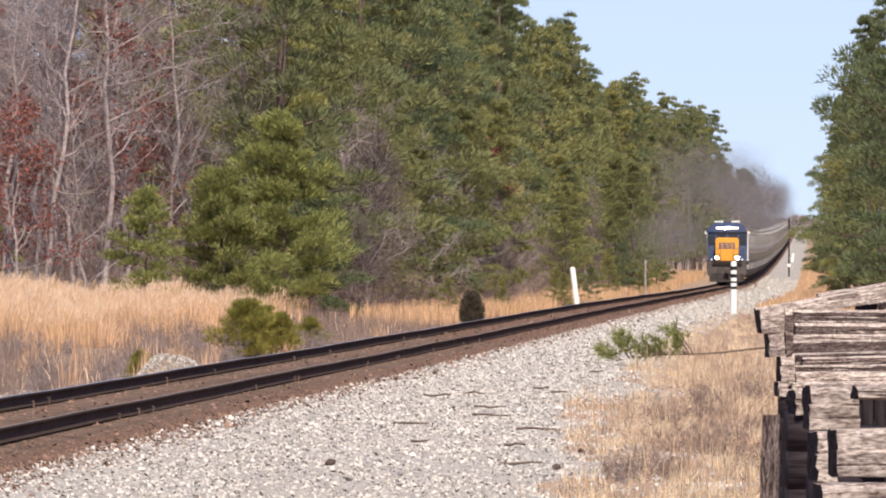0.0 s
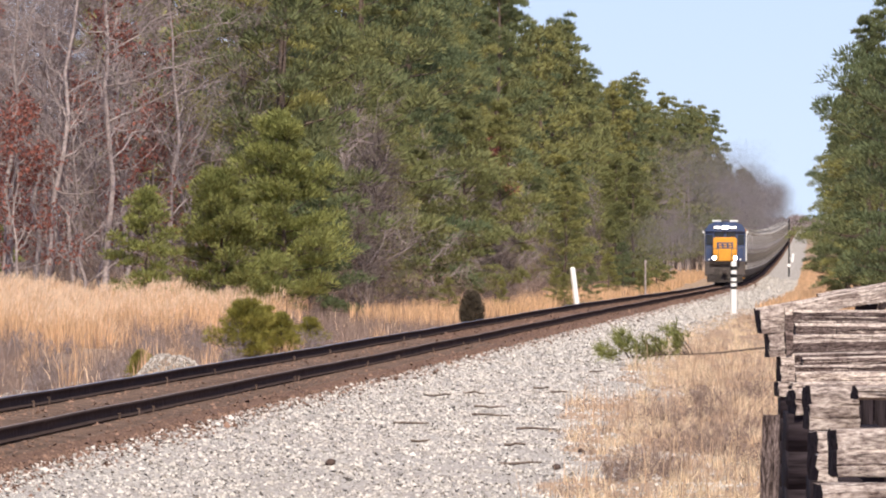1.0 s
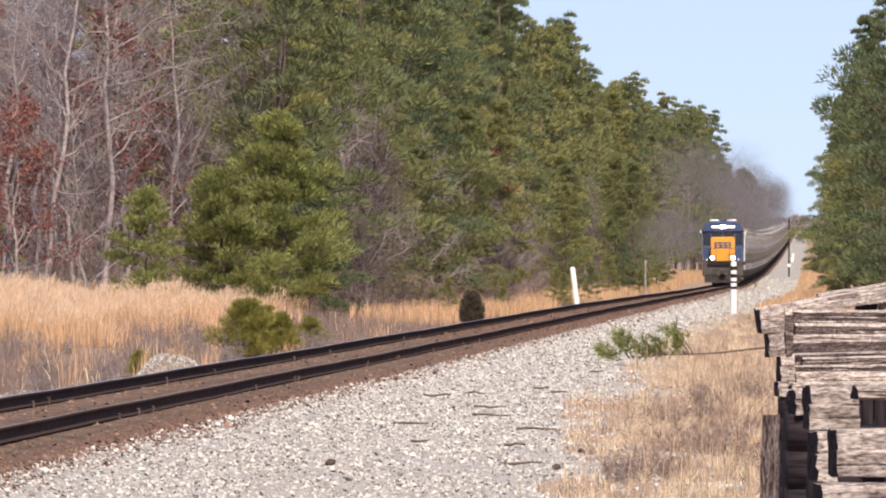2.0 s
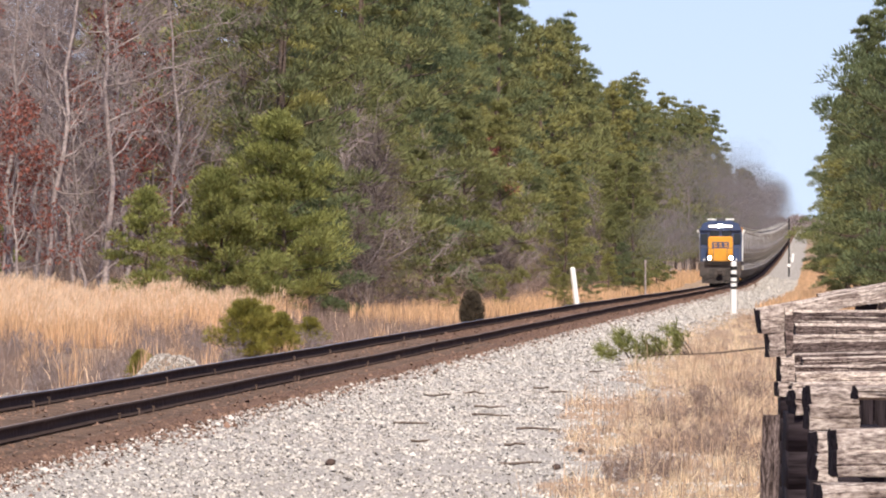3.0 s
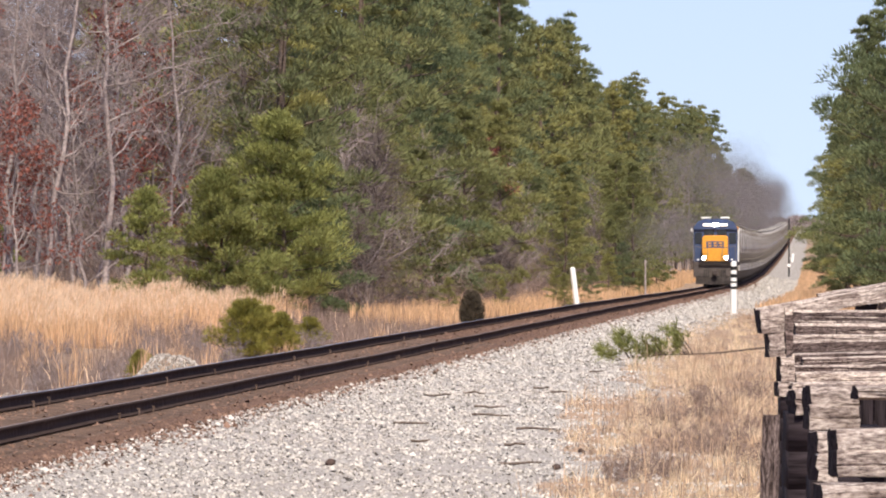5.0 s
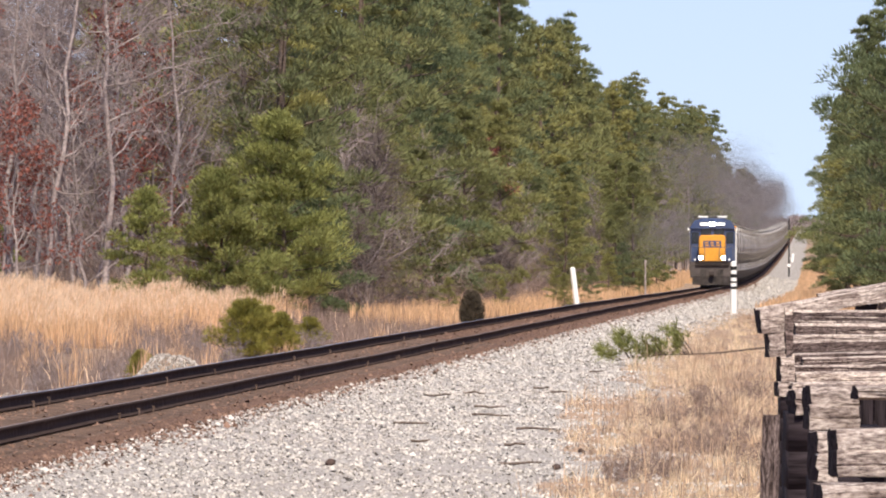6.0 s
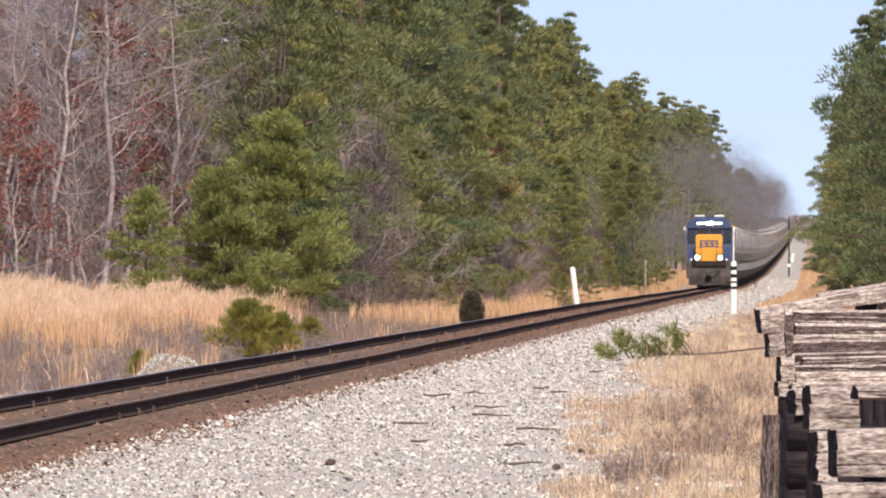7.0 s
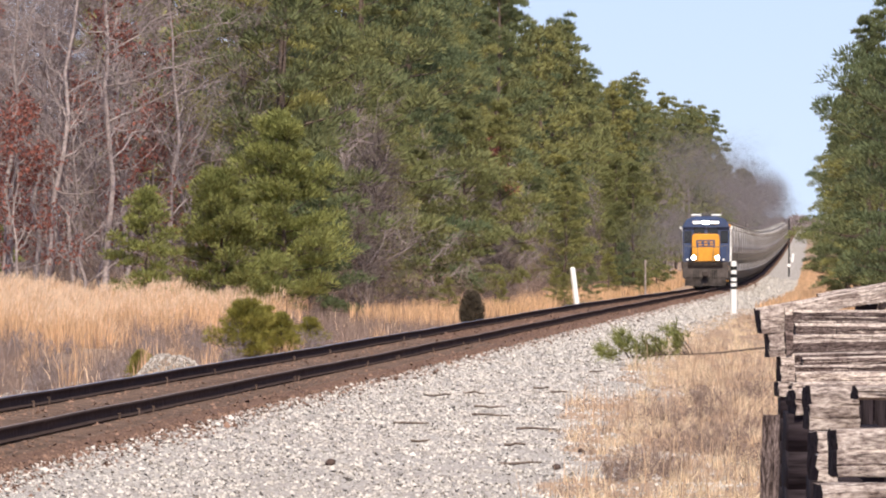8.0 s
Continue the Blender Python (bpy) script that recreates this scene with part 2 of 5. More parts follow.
def ties_and_spikes():
    """Wooden ties with plates and half-drawn spikes along the near stretch."""
    rng = random.Random(2)
    b = bmesh.new()
    box(b, (2.6, 0.23, 0.18), (0, 0, -0.09), 0.015)
    me = bpy.data.meshes.new("tie")
    b.to_mesh(me)
    b.free()
    me.materials.append(M_TIE)
    b = bmesh.new()
    box(b, (0.022, 0.022, 0.09), (0, 0, 0.03), 0)
    box(b, (0.05, 0.035, 0.018), (-0.01, 0, 0.078), 0.004)
    sp = bpy.data.meshes.new("spike")
    b.to_mesh(sp)
    b.free()
    sp.materials.append(M_TIE)
    for i in range(300):
        d = 106 + 0.54 * i
        m = Matrix.Translation((float(line_x(d)), d, float(rail_z(d)) - 0.196)) @ pose(0, 0, 0, 0, math.degrees(math.atan(float(cant(d)))), rng.uniform(-1.5, 1.5))
        part("tie", me, None, TRACK, at=m)
        if rng.random() < 0.06:
            for u in (0.86, -0.65):
                if rng.random() < 0.6:
                    part("spike", sp, None, TRACK, at=m @ pose(u, rng.uniform(-0.05, 0.05), 0.01 + rng.uniform(0, 0.02), rng.uniform(-6, 6), rng.uniform(-8, 8), 0))


def stones(name, n, region, size, material, label, seed, lift=0.0):
    """Loose crushed stone, eight-sided lumps, over a stretch of the bed."""
    rng = np.random.default_rng(seed)
    d, u = region(rng, n)
    s = size * rng.lognormal(0, 0.35, len(d))
    s *= np.interp(d, [110, 200, 400, 700], [0.9, 1.0, 1.25, 1.45])
    base = np.array([(1, 0, 0), (-1, 0, 0), (0, 1, 0), (0, -1, 0), (0, 0, 0.8)], float)
    tri = np.array([(0, 2, 4), (2, 1, 4), (1, 3, 4), (3, 0, 4)])
    n = len(d)
    V = base[None] * rng.uniform(0.55, 1.25, (n, 5, 3)) + rng.normal(0, 0.15, (n, 5, 3))
    a = rng.uniform(0, 6.283, n)
    b = rng.normal(0, 0.6, n)
    ca, sa, cb, sb = np.cos(a), np.sin(a), np.cos(b), np.sin(b)
    x, y, z = V[..., 0], V[..., 1], V[..., 2]
    y, z = y * cb[:, None] - z * sb[:, None], y * sb[:, None] + z * cb[:, None]
    x, y = x * ca[:, None] - y * sa[:, None], x * sa[:, None] + y * ca[:, None]
    V = np.stack([x, y, z], -1) * s[:, None, None]
    V += np.stack([line_x(d) + u, d, ground_z(d, u) + lift + 0.1 * s], -1)[:, None, :]
    F = tri[None] + (np.arange(n) * 5)[:, None, None]
    tagged(new(name, np_mesh(name, V.reshape(-1, 3), F.reshape(-1, 3), material)), label, "gravel", kind="stuff")


def gravel_right(rng, n):
    d = 97 * (1100 / 97) ** (rng.random(n) ** 1.35)
    edge = grass_edge(d)
    u = 1.6 + (edge + np.interp(d, [140, 160], [2.6, 0.9]) - 1.6) * rng.random(n)
    keep = (u < edge) | (rng.random(n) < 0.5)
    return d[keep], u[keep]


def gravel_crib(rng, n):
    d = 97 * (900 / 97) ** (rng.random(n) ** 1.3)
    u = rng.uniform(-1.75, 1.75, n)
    return d, np.where(rng.random(n) < 0.4, 1.5 + np.abs(rng.normal(0, 0.3, n)), u)


def gravel_left(rng, n):
    d = rng.uniform(125, 330, n)
    u = -1.7 - np.interp(d, [150, 210], [5.0, 2.2]) * rng.random(n) ** 1.3
    patch = rng.random(n) < 0.55
    d = np.where(patch, rng.uniform(185, 260, n), d)
    u = np.where(patch, rng.uniform(-7.8, -4.4, n), u)
    ok = np.sin(d * 0.13 + 2 * u) + np.sin(u * 3.1 + d * 0.05) > -0.3 + rng.normal(0, 0.4, n)
    return d[ok], u[ok]


def gravel_spill(rng, n):
    d = 234 + rng.normal(0, 5, n)
    return d, -5.0 + rng.normal(0, 0.65, n)


# ---- plants ----
def tufts(P, D, size, k, width, rng, spread=0.9):
    """k needles from each point P round the direction D."""
    n = len(P)
    dirs = D[:, None, :] + spread * rng.normal(0, 0.6, (n, k, 3))
    dirs /= np.linalg.norm(dirs, axis=2, keepdims=True)
    side = np.cross(dirs, rng.normal(0, 1, (n, k, 3)))
    side /= np.linalg.norm(side, axis=2, keepdims=True)
    ln = (size * rng.uniform(0.7, 1.2, (n, k)))[..., None]
    p = P[:, None, :] + dirs * ln * 0.1
    V = np.stack([p - side * width / 2, p + side * width / 2, p + dirs * ln], 2)
    F = np.arange(n * k * 3).reshape(-1, 3)
    return V.reshape(-1, 3), F


def tube(points, radii, sides=5):
    """A tapered tube along a polyline: verts, quad faces."""
    P = np.asarray(points, float)
    T = np.gradient(P, axis=0)
    T /= np.linalg.norm(T, axis=1, keepdims=True) + 1e-9
    ref = np.array([0.31, 0.87, 0.37])
    A = np.cross(T, ref)
    A /= np.linalg.norm(A, axis=1, keepdims=True) + 1e-9
    B = np.cross(T, A)
    th = np.arange(sides) * 2 * math.pi / sides
    V = P[:, None] + np.asarray(radii)[:, None, None] * (np.cos(th)[None, :, None] * A[:, None] + np.sin(th)[None, :, None] * B[:, None])
    n = len(P)
    i = np.arange(n * sides).reshape(n, sides)
    j = np.roll(i, -1, 1)
    F = np.stack([i[:-1], j[:-1], j[1:], i[1:]], -1).reshape(-1, 4)
    return V.reshape(-1, 3), F


def join(pieces):
    vs, fs, o = [], [], 0
    for v, f in pieces:
        vs.append(v)
        fs.append(f + o)
        o += len(v)
    return np.concatenate(vs), np.concatenate(fs)


def pine_meshes(seed, h, base, rad, branches, clumps, needle=0.4, k=90, width=0.06, material=None, fist=1.0):
    """Crown and trunk meshes of a pine of height h: limbs from base upward, each bearing rounded clumps of needles."""
    rng = np.random.default_rng(seed)
    zs = np.linspace(-0.4, h, 12)
    lean = rng.normal(0, 0.012, 2)
    bend = rng.normal(0, 0.12, (12, 2)).cumsum(0) * 0.35 * min(1, h / 8)
    stem = np.stack([lean[0] * zs + bend[:, 0], lean[1] * zs + bend[:, 1], zs], 1)
    r0 = 0.011 * h + 0.03
    wood = [tube(stem, r0 * (1 - zs.clip(0) / h) ** 0.8 + 0.012, 7)]
    C, R, O = [], [], []
    turn = rng.uniform(0, 6.283)
    for i in range(branches):
        t = ((i + rng.random()) / branches) ** 0.92
        z = base + (h - base) * t
        turn += 2.4 + rng.normal(0, 0.5)
        prof = (1 - t) ** 0.5 * (0.7 + 0.3 * min(1, t / 0.2))
        L = max(0.045 * h, rad * prof * rng.uniform(0.6, 1.2))
        up = math.radians(-6 + 55 * t + rng.normal(0, 9))
        out = np.array([math.cos(turn) * math.cos(up), math.sin(turn) * math.cos(up), math.sin(up)])
        root = np.array([np.interp(z, zs, stem[:, 0]), np.interp(z, zs, stem[:, 1]), z])
        s = np.linspace(0, 1, 3)
        curve = root + out * (s * L)[:, None] + np.array([0, 0, 1]) * (0.2 * L * (s ** 2 - 0.6 * s))[:, None]
        wood.append(tube(curve, 0.01 + 0.014 * L * (1 - s), 3))
        m = max(2, int(round(clumps * (0.3 + 0.7 * L / rad))))
        q = np.linspace(0.42, 1.0, m) + rng.normal(0, 0.05, m)
        side = np.array([-math.sin(turn), math.cos(turn), 0])
        w = np.where(np.arange(m) % 2, 1, -1) * rng.uniform(0.05, 0.34, m) * L * (1.25 - q)
        C.append(np.stack([np.interp(q, s, curve[:, a]) for a in range(3)], 1) + side * w[:, None] + np.array([0, 0, 1]) * rng.normal(0.05, 0.05, m)[:, None] * L)
        R.append(fist * (0.2 + 0.105 * L) * rng.uniform(0.75, 1.3, m))
        O.append(np.tile(out, (m, 1)))
    C, R, O = np.concatenate(C), np.concatenate(R), np.concatenate(O)
    n = len(C)
    q = rng.normal(0, 1, (n, k, 3))
    q /= np.linalg.norm(q, axis=2, keepdims=True)
    q[..., 2] = np.where(q[..., 2] < -0.2, -q[..., 2] * 0.6, q[..., 2])
    P = C[:, None] + q * np.array([1.0, 1.0, 0.72]) * (R[:, None] * rng.uniform(0.25, 1.0, (n, k)) ** 0.5)[..., None]
    D = q + 0.45 * O[:, None] + np.array([0, 0, 0.4])
    D /= np.linalg.norm(D, axis=2, keepdims=True)
    V, F = tufts(P.reshape(-1, 3), D.reshape(-1, 3), needle, 1, width, rng, 0.45)
    wv, wf = join(wood)
    return np_mesh("crown", V, F, material or M_NEEDLE), np_mesh("trunk", wv, wf, M_PINE_BARK, smooth=True)


def pine_tree(meshes, at, turn, scale, label, group="", name="pine_tree"):
    ob = new(name)
    ob.matrix_basis = Matrix.Translation(at) @ Euler((0, 0, turn)).to_matrix().to_4x4() @ Matrix.Scale(scale, 4)
    tagged(ob, label, "tree", group)
    part("trunk", meshes[1], None, ob)
    part("crown", meshes[0], None, ob)
    return ob


def bare_meshes(seed, h, spread=0.3, branches=22, leafy=0, first=0.22, twig=0.02, bark=None):
    """Trunk-with-limbs, twig and dry-leaf meshes of a leafless tree."""
    rng = np.random.default_rng(seed)
    zs = np.linspace(-0.3, h, 12)
    bend = rng.normal(0, 0.22, (12, 2)).cumsum(0) * 0.8 + (rng.normal(0, 0.05, 2) * zs[:, None])
    stem = np.stack([bend[:, 0], bend[:, 1], zs], 1)
    r0 = 0.0058 * h + 0.012
    wood = [tube(stem, r0 * (1 - zs.clip(0) / h) ** 0.9 + 0.012, 6)]
    tw, LP = [], []
    for i in range(branches):
        t = first + (1 - first) * (i + rng.random()) / branches
        root = np.array([np.interp(t * h, zs, stem[:, a]) for a in range(3)])
        az, up = rng.uniform(0, 6.283), math.radians(rng.uniform(15, 62))
        L = h * spread * (1.15 - 0.75 * t) * rng.uniform(0.55, 1.1)
        out = np.array([math.cos(az) * math.cos(up), math.sin(az) * math.cos(up), math.sin(up)])
        s = np.linspace(0, 1, 6)
        c = root + out * (s * L)[:, None] + np.concatenate([np.zeros((1, 3)), rng.normal(0, 0.045 * L, (5, 3))]).cumsum(0)
        rb = max(0.02, r0 * (1 - t) * 0.5)
        wood.append(tube(c, rb * (1 - s * 0.85) + 0.006, 4))
        for j in range(6):
            q = rng.uniform(0.2, 1)
            p0 = np.array([np.interp(q, s, c[:, a]) for a in range(3)])
            d2 = out + rng.normal(0, 0.6, 3) + np.array([0, 0, 0.25])
            d2 /= np.linalg.norm(d2)
            L2 = L * rng.uniform(0.25, 0.5)
            s2 = np.linspace(0, 1, 3)
            c2 = p0 + d2 * (s2 * L2)[:, None] + np.concatenate([np.zeros((1, 3)), rng.normal(0, 0.07 * L2, (2, 3))]).cumsum(0)
            tw.append((c2, L2, d2))
    TV, TF = [], []
    for c2, L2, d2 in tw:
        wood.append(tube(c2, np.linspace(0.014, 0.006, 3), 3))
        m = 8
        q = rng.uniform(0.1, 1, m)
        p = np.stack([np.interp(q, np.linspace(0, 1, 3), c2[:, a]) for a in range(3)], 1)
        dd = d2 + rng.normal(0, 0.7, (m, 3))
        dd /= np.linalg.norm(dd, axis=1, keepdims=True)
        v, f = tufts(p, dd, 0.75, 1, twig, rng, 0.1)
        TV.append(v)
        TF.append(f)
        if leafy and rng.random() < leafy:
            LP.append(p + rng.normal(0, 0.15, p.shape))
            LP.append(p + dd * 0.4)
    wv, wf = join(wood)
    out = [np_mesh("trunk", wv, wf, bark or M_PALE_BARK, smooth=True), np_mesh("fine_crown", *join(list(zip(TV, TF))), M_BRUSH if bark is M_BRUSH else M_TWIG)]
    if LP:
        P = np.concatenate(LP)
        v, f = tufts(P, rng.normal(0, 1, P.shape), 0.17, 2, 0.12, rng, 1.0)
        out.append(np_mesh("leaf_cover", v, f, M_OAK_LEAF))
    return out


def bare_tree(meshes, at, turn, scale, label, group="", name="bare_tree"):
    ob = new(name)
    ob.matrix_basis = Matrix.Translation(at) @ Euler((0, 0, turn)).to_matrix().to_4x4() @ Matrix.Scale(scale, 4)
    tagged(ob, label, "tree", group)
    for n, me in zip(("trunk", "fine_crown", "leaf_cover"), meshes):
        part(n, me, None, ob)
    return ob


def blades(name, n, region, height, width, material, label, seed, bend=0.25, kind="stuff", heads=0.0, short=False):
    """Dry grass: each blade two triangles bent over by the wind."""
    rng = np.random.default_rng(seed)
    d, X, hs = region(rng, n)
    n = len(d)
    u = X - line_x(d)
    z = ground_z(d, u) - 0.02
    h = height * hs * rng.uniform(0.55, 1.15, n)
    az = rng.uniform(0, 6.283, n)
    lean = rng.normal(0, bend, n)
    w = width * rng.uniform(0.6, 1.4, n)
    ax, ay = np.cos(az), np.sin(az)
    base = np.stack([X, d, z], 1)
    sx = np.stack([ax, ay, np.zeros(n)], 1) * w[:, None] / 2
    la = rng.uniform(0, 6.283, n)
    ld = np.stack([np.cos(la), np.sin(la), np.zeros(n)], 1)
    mid = base + np.stack([np.zeros(n), np.zeros(n), h * 0.6], 1) + ld * (lean * h * 0.3)[:, None]
    tip = base + np.stack([np.zeros(n), np.zeros(n), h], 1) + ld * (lean * h)[:, None]
    top = sx * (0.8 + heads)
    V = np.stack([base - sx, base + sx, mid - top, mid + top, tip], 1).reshape(-1, 3)
    if short:
        V = np.stack([base - sx, base + sx, tip], 1).reshape(-1, 3)
        tagged(new(name, np_mesh(name, V, np.arange(n * 3).reshape(-1, 3), material)), label, "grass", kind=kind)
        return
    o = (np.arange(n) * 5)[:, None]
    F = np.concatenate([o + np.array([0, 1, 3]), o + np.array([0, 3, 2]), o + np.array([2, 3, 4])])
    tagged(new(name, np_mesh(name, V, F, material)), label, "grass", kind=kind)


def col(d, mrad):
    """World place on the ground at distance d on the bearing mrad (thousandths, right positive)."""
    X = d * mrad / 1000
    return (X, d, float(ground_z(d, X - line_x(d))))


# ---- the place ----
ground()
TRACK = tagged(new("track"), "single railway track on brown-stained ballast", "track", kind="structure")
rail(-0.755, "rail_far", "rusted steel rail with a bright worn head", M_RAIL_TOP)
rail(0.755, "rail_near", "rusted steel rail with a dull brown-grey head", M_RAIL_DULL)
stones("grey_ballast", 125000, gravel_right, 0.0235, M_STONE, "loose grey crushed limestone ballast beside the track", 3)
stones("brown_ballast", 26000, gravel_crib, 0.024, M_STONE_BROWN, "rust-brown stained ballast between the rails", 4)
stones("gravel_spill", 5000, gravel_spill, 0.02, M_STONE_DUST, "pale gravel spilled beside the track", 6, 0.02)
stones("verge_ballast", 20000, gravel_left, 0.034, M_STONE, "sparse pale ballast on the far verge", 5)

PINES = [pine_meshes(11, 21, 1.2, 4.8, 46, 4.5, 0.28, 200, 0.078, fist=1.4), pine_meshes(12, 20, 0.8, 5.1, 44, 4.5, 0.28, 200, 0.078, fist=1.45), pine_meshes(13, 22, 2.5, 4.6, 46, 4.5, 0.28, 200, 0.078, fist=1.4),
         pine_meshes(14, 12, 0.5, 3.4, 36, 4.5, 0.25, 130, 0.072, fist=1.25), pine_meshes(15, 8, 0.3, 2.6, 34, 4.5, 0.22, 105, 0.065, fist=1.2)]
FAR_PINES = [pine_meshes(21, 21, 2.0, 4.8, 42, 4, 0.38, 78, 0.135, fist=1.35), pine_meshes(22, 19, 3.0, 4.5, 40, 4, 0.38, 78, 0.135, fist=1.35)]
DISTANT_PINES = [pine_meshes(23, 21, 2.0, 4.6, 46, 4, 0.7, 12, 0.4), pine_meshes(24, 19, 3.0, 4.3, 44, 4, 0.7, 12, 0.4)]
BARES = [bare_meshes(31, 15, 0.3, 20), bare_meshes(32, 17, 0.26, 22, first=0.3), bare_meshes(33, 12, 0.34, 20, leafy=0.6), bare_meshes(34, 9, 0.4, 20, leafy=0.75, first=0.12), bare_meshes(35, 8, 0.42, 22, first=0.1),
         bare_meshes(36, 6, 0.32, 44, first=0.04, twig=0.016, bark=M_BRUSH), bare_meshes(37, 9.5, 0.24, 16, leafy=0.9, first=0.72, bark=M_TWIG)]


def thicket(name, n, region, size, k, width, material, label, seed, up):
    """Undergrowth and inner woods: short shoots in every direction."""
    rng = np.random.default_rng(seed)
    P = region(rng, n)
    D = rng.normal(0, 0.5, P.shape) + np.array([0, 0, up])
    D /= np.linalg.norm(D, axis=1, keepdims=True)
    v, f = tufts(P, D, size, k, width, rng)
    tagged(new(name, np_mesh(name, v, f, material)), label, "woods", kind="stuff")


def inner_woods(rng, n):
    d = 440 * (1700 / 440) ** rng.random(n)
    u = -28 - 16 * rng.random(n)
    ok = (line_x(d) + u) / d > -0.021
    d, u = d[ok], u[ok]
    z = ground_z(d, u) + 17 * rng.random(len(d)) ** 0.9
    return np.stack([line_x(d) + u, d, z], 1)


def inner_bare(rng, n):
    d = rng.uniform(440, 600, n)
    X = d * rng.uniform(-47, -16, n) / 1000
    z = ground_z(d, X - line_x(d)) + 17 * rng.random(n) ** 1.2
    return np.stack([X, d, z], 1)


def field_brush(rng, n):
    d = rng.uniform(434, 462, n)
    X = d * rng.uniform(-46, -18, n) / 1000
    z = ground_z(d, X - line_x(d)) + np.abs(rng.normal(0, 2.2, n)) * (0.4 + 0.6 * np.sin(X * 0.9) ** 2)
    return np.stack([X, d, z], 1)


def far_brush(rng, n):
    d = 1450 * (3400 / 1450) ** rng.random(n)
    u = -9.5 - 10 * rng.random(n)
    z = ground_z(d, u) + 14.5 * rng.random(n) ** 0.8 * np.interp(d, [1450, 2200, 3400], [1, 0.9, 0.7])
    return np.stack([line_x(d) + u, d, z], 1)


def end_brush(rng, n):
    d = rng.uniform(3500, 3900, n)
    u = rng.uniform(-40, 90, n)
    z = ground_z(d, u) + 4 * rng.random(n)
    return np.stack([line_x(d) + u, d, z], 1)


def edge_brush(rng, n):
    d = 446 * (1100 / 446) ** rng.random(n)
    u = -12.5 + rng.normal(0, 1.8, n)
    z = ground_z(d, u) + np.abs(rng.normal(0, 1.6, n)) * (0.5 + 0.5 * np.sin(d * 0.21) ** 2)
    return np.stack([line_x(d) + u, d, z], 1)


YOUNG_PINES = [pine_meshes(16, 8.3, 0.0, 3.1, 52, 5.5, 0.22, 170, 0.058, M_NEEDLE_YELLOW, 1.5), pine_meshes(17, 1.75, 0.0, 1.05, 44, 5, 0.15, 80, 0.026, M_NEEDLE_SAPLING, 0.85),
               pine_meshes(18, 4.9, 0.3, 1.9, 34, 5, 0.2, 70, 0.055, M_NEEDLE_YELLOW), pine_meshes(19, 6.2, 0.0, 2.8, 42, 5.5, 0.22, 160, 0.058, M_NEEDLE_YELLOW, 1.45)]


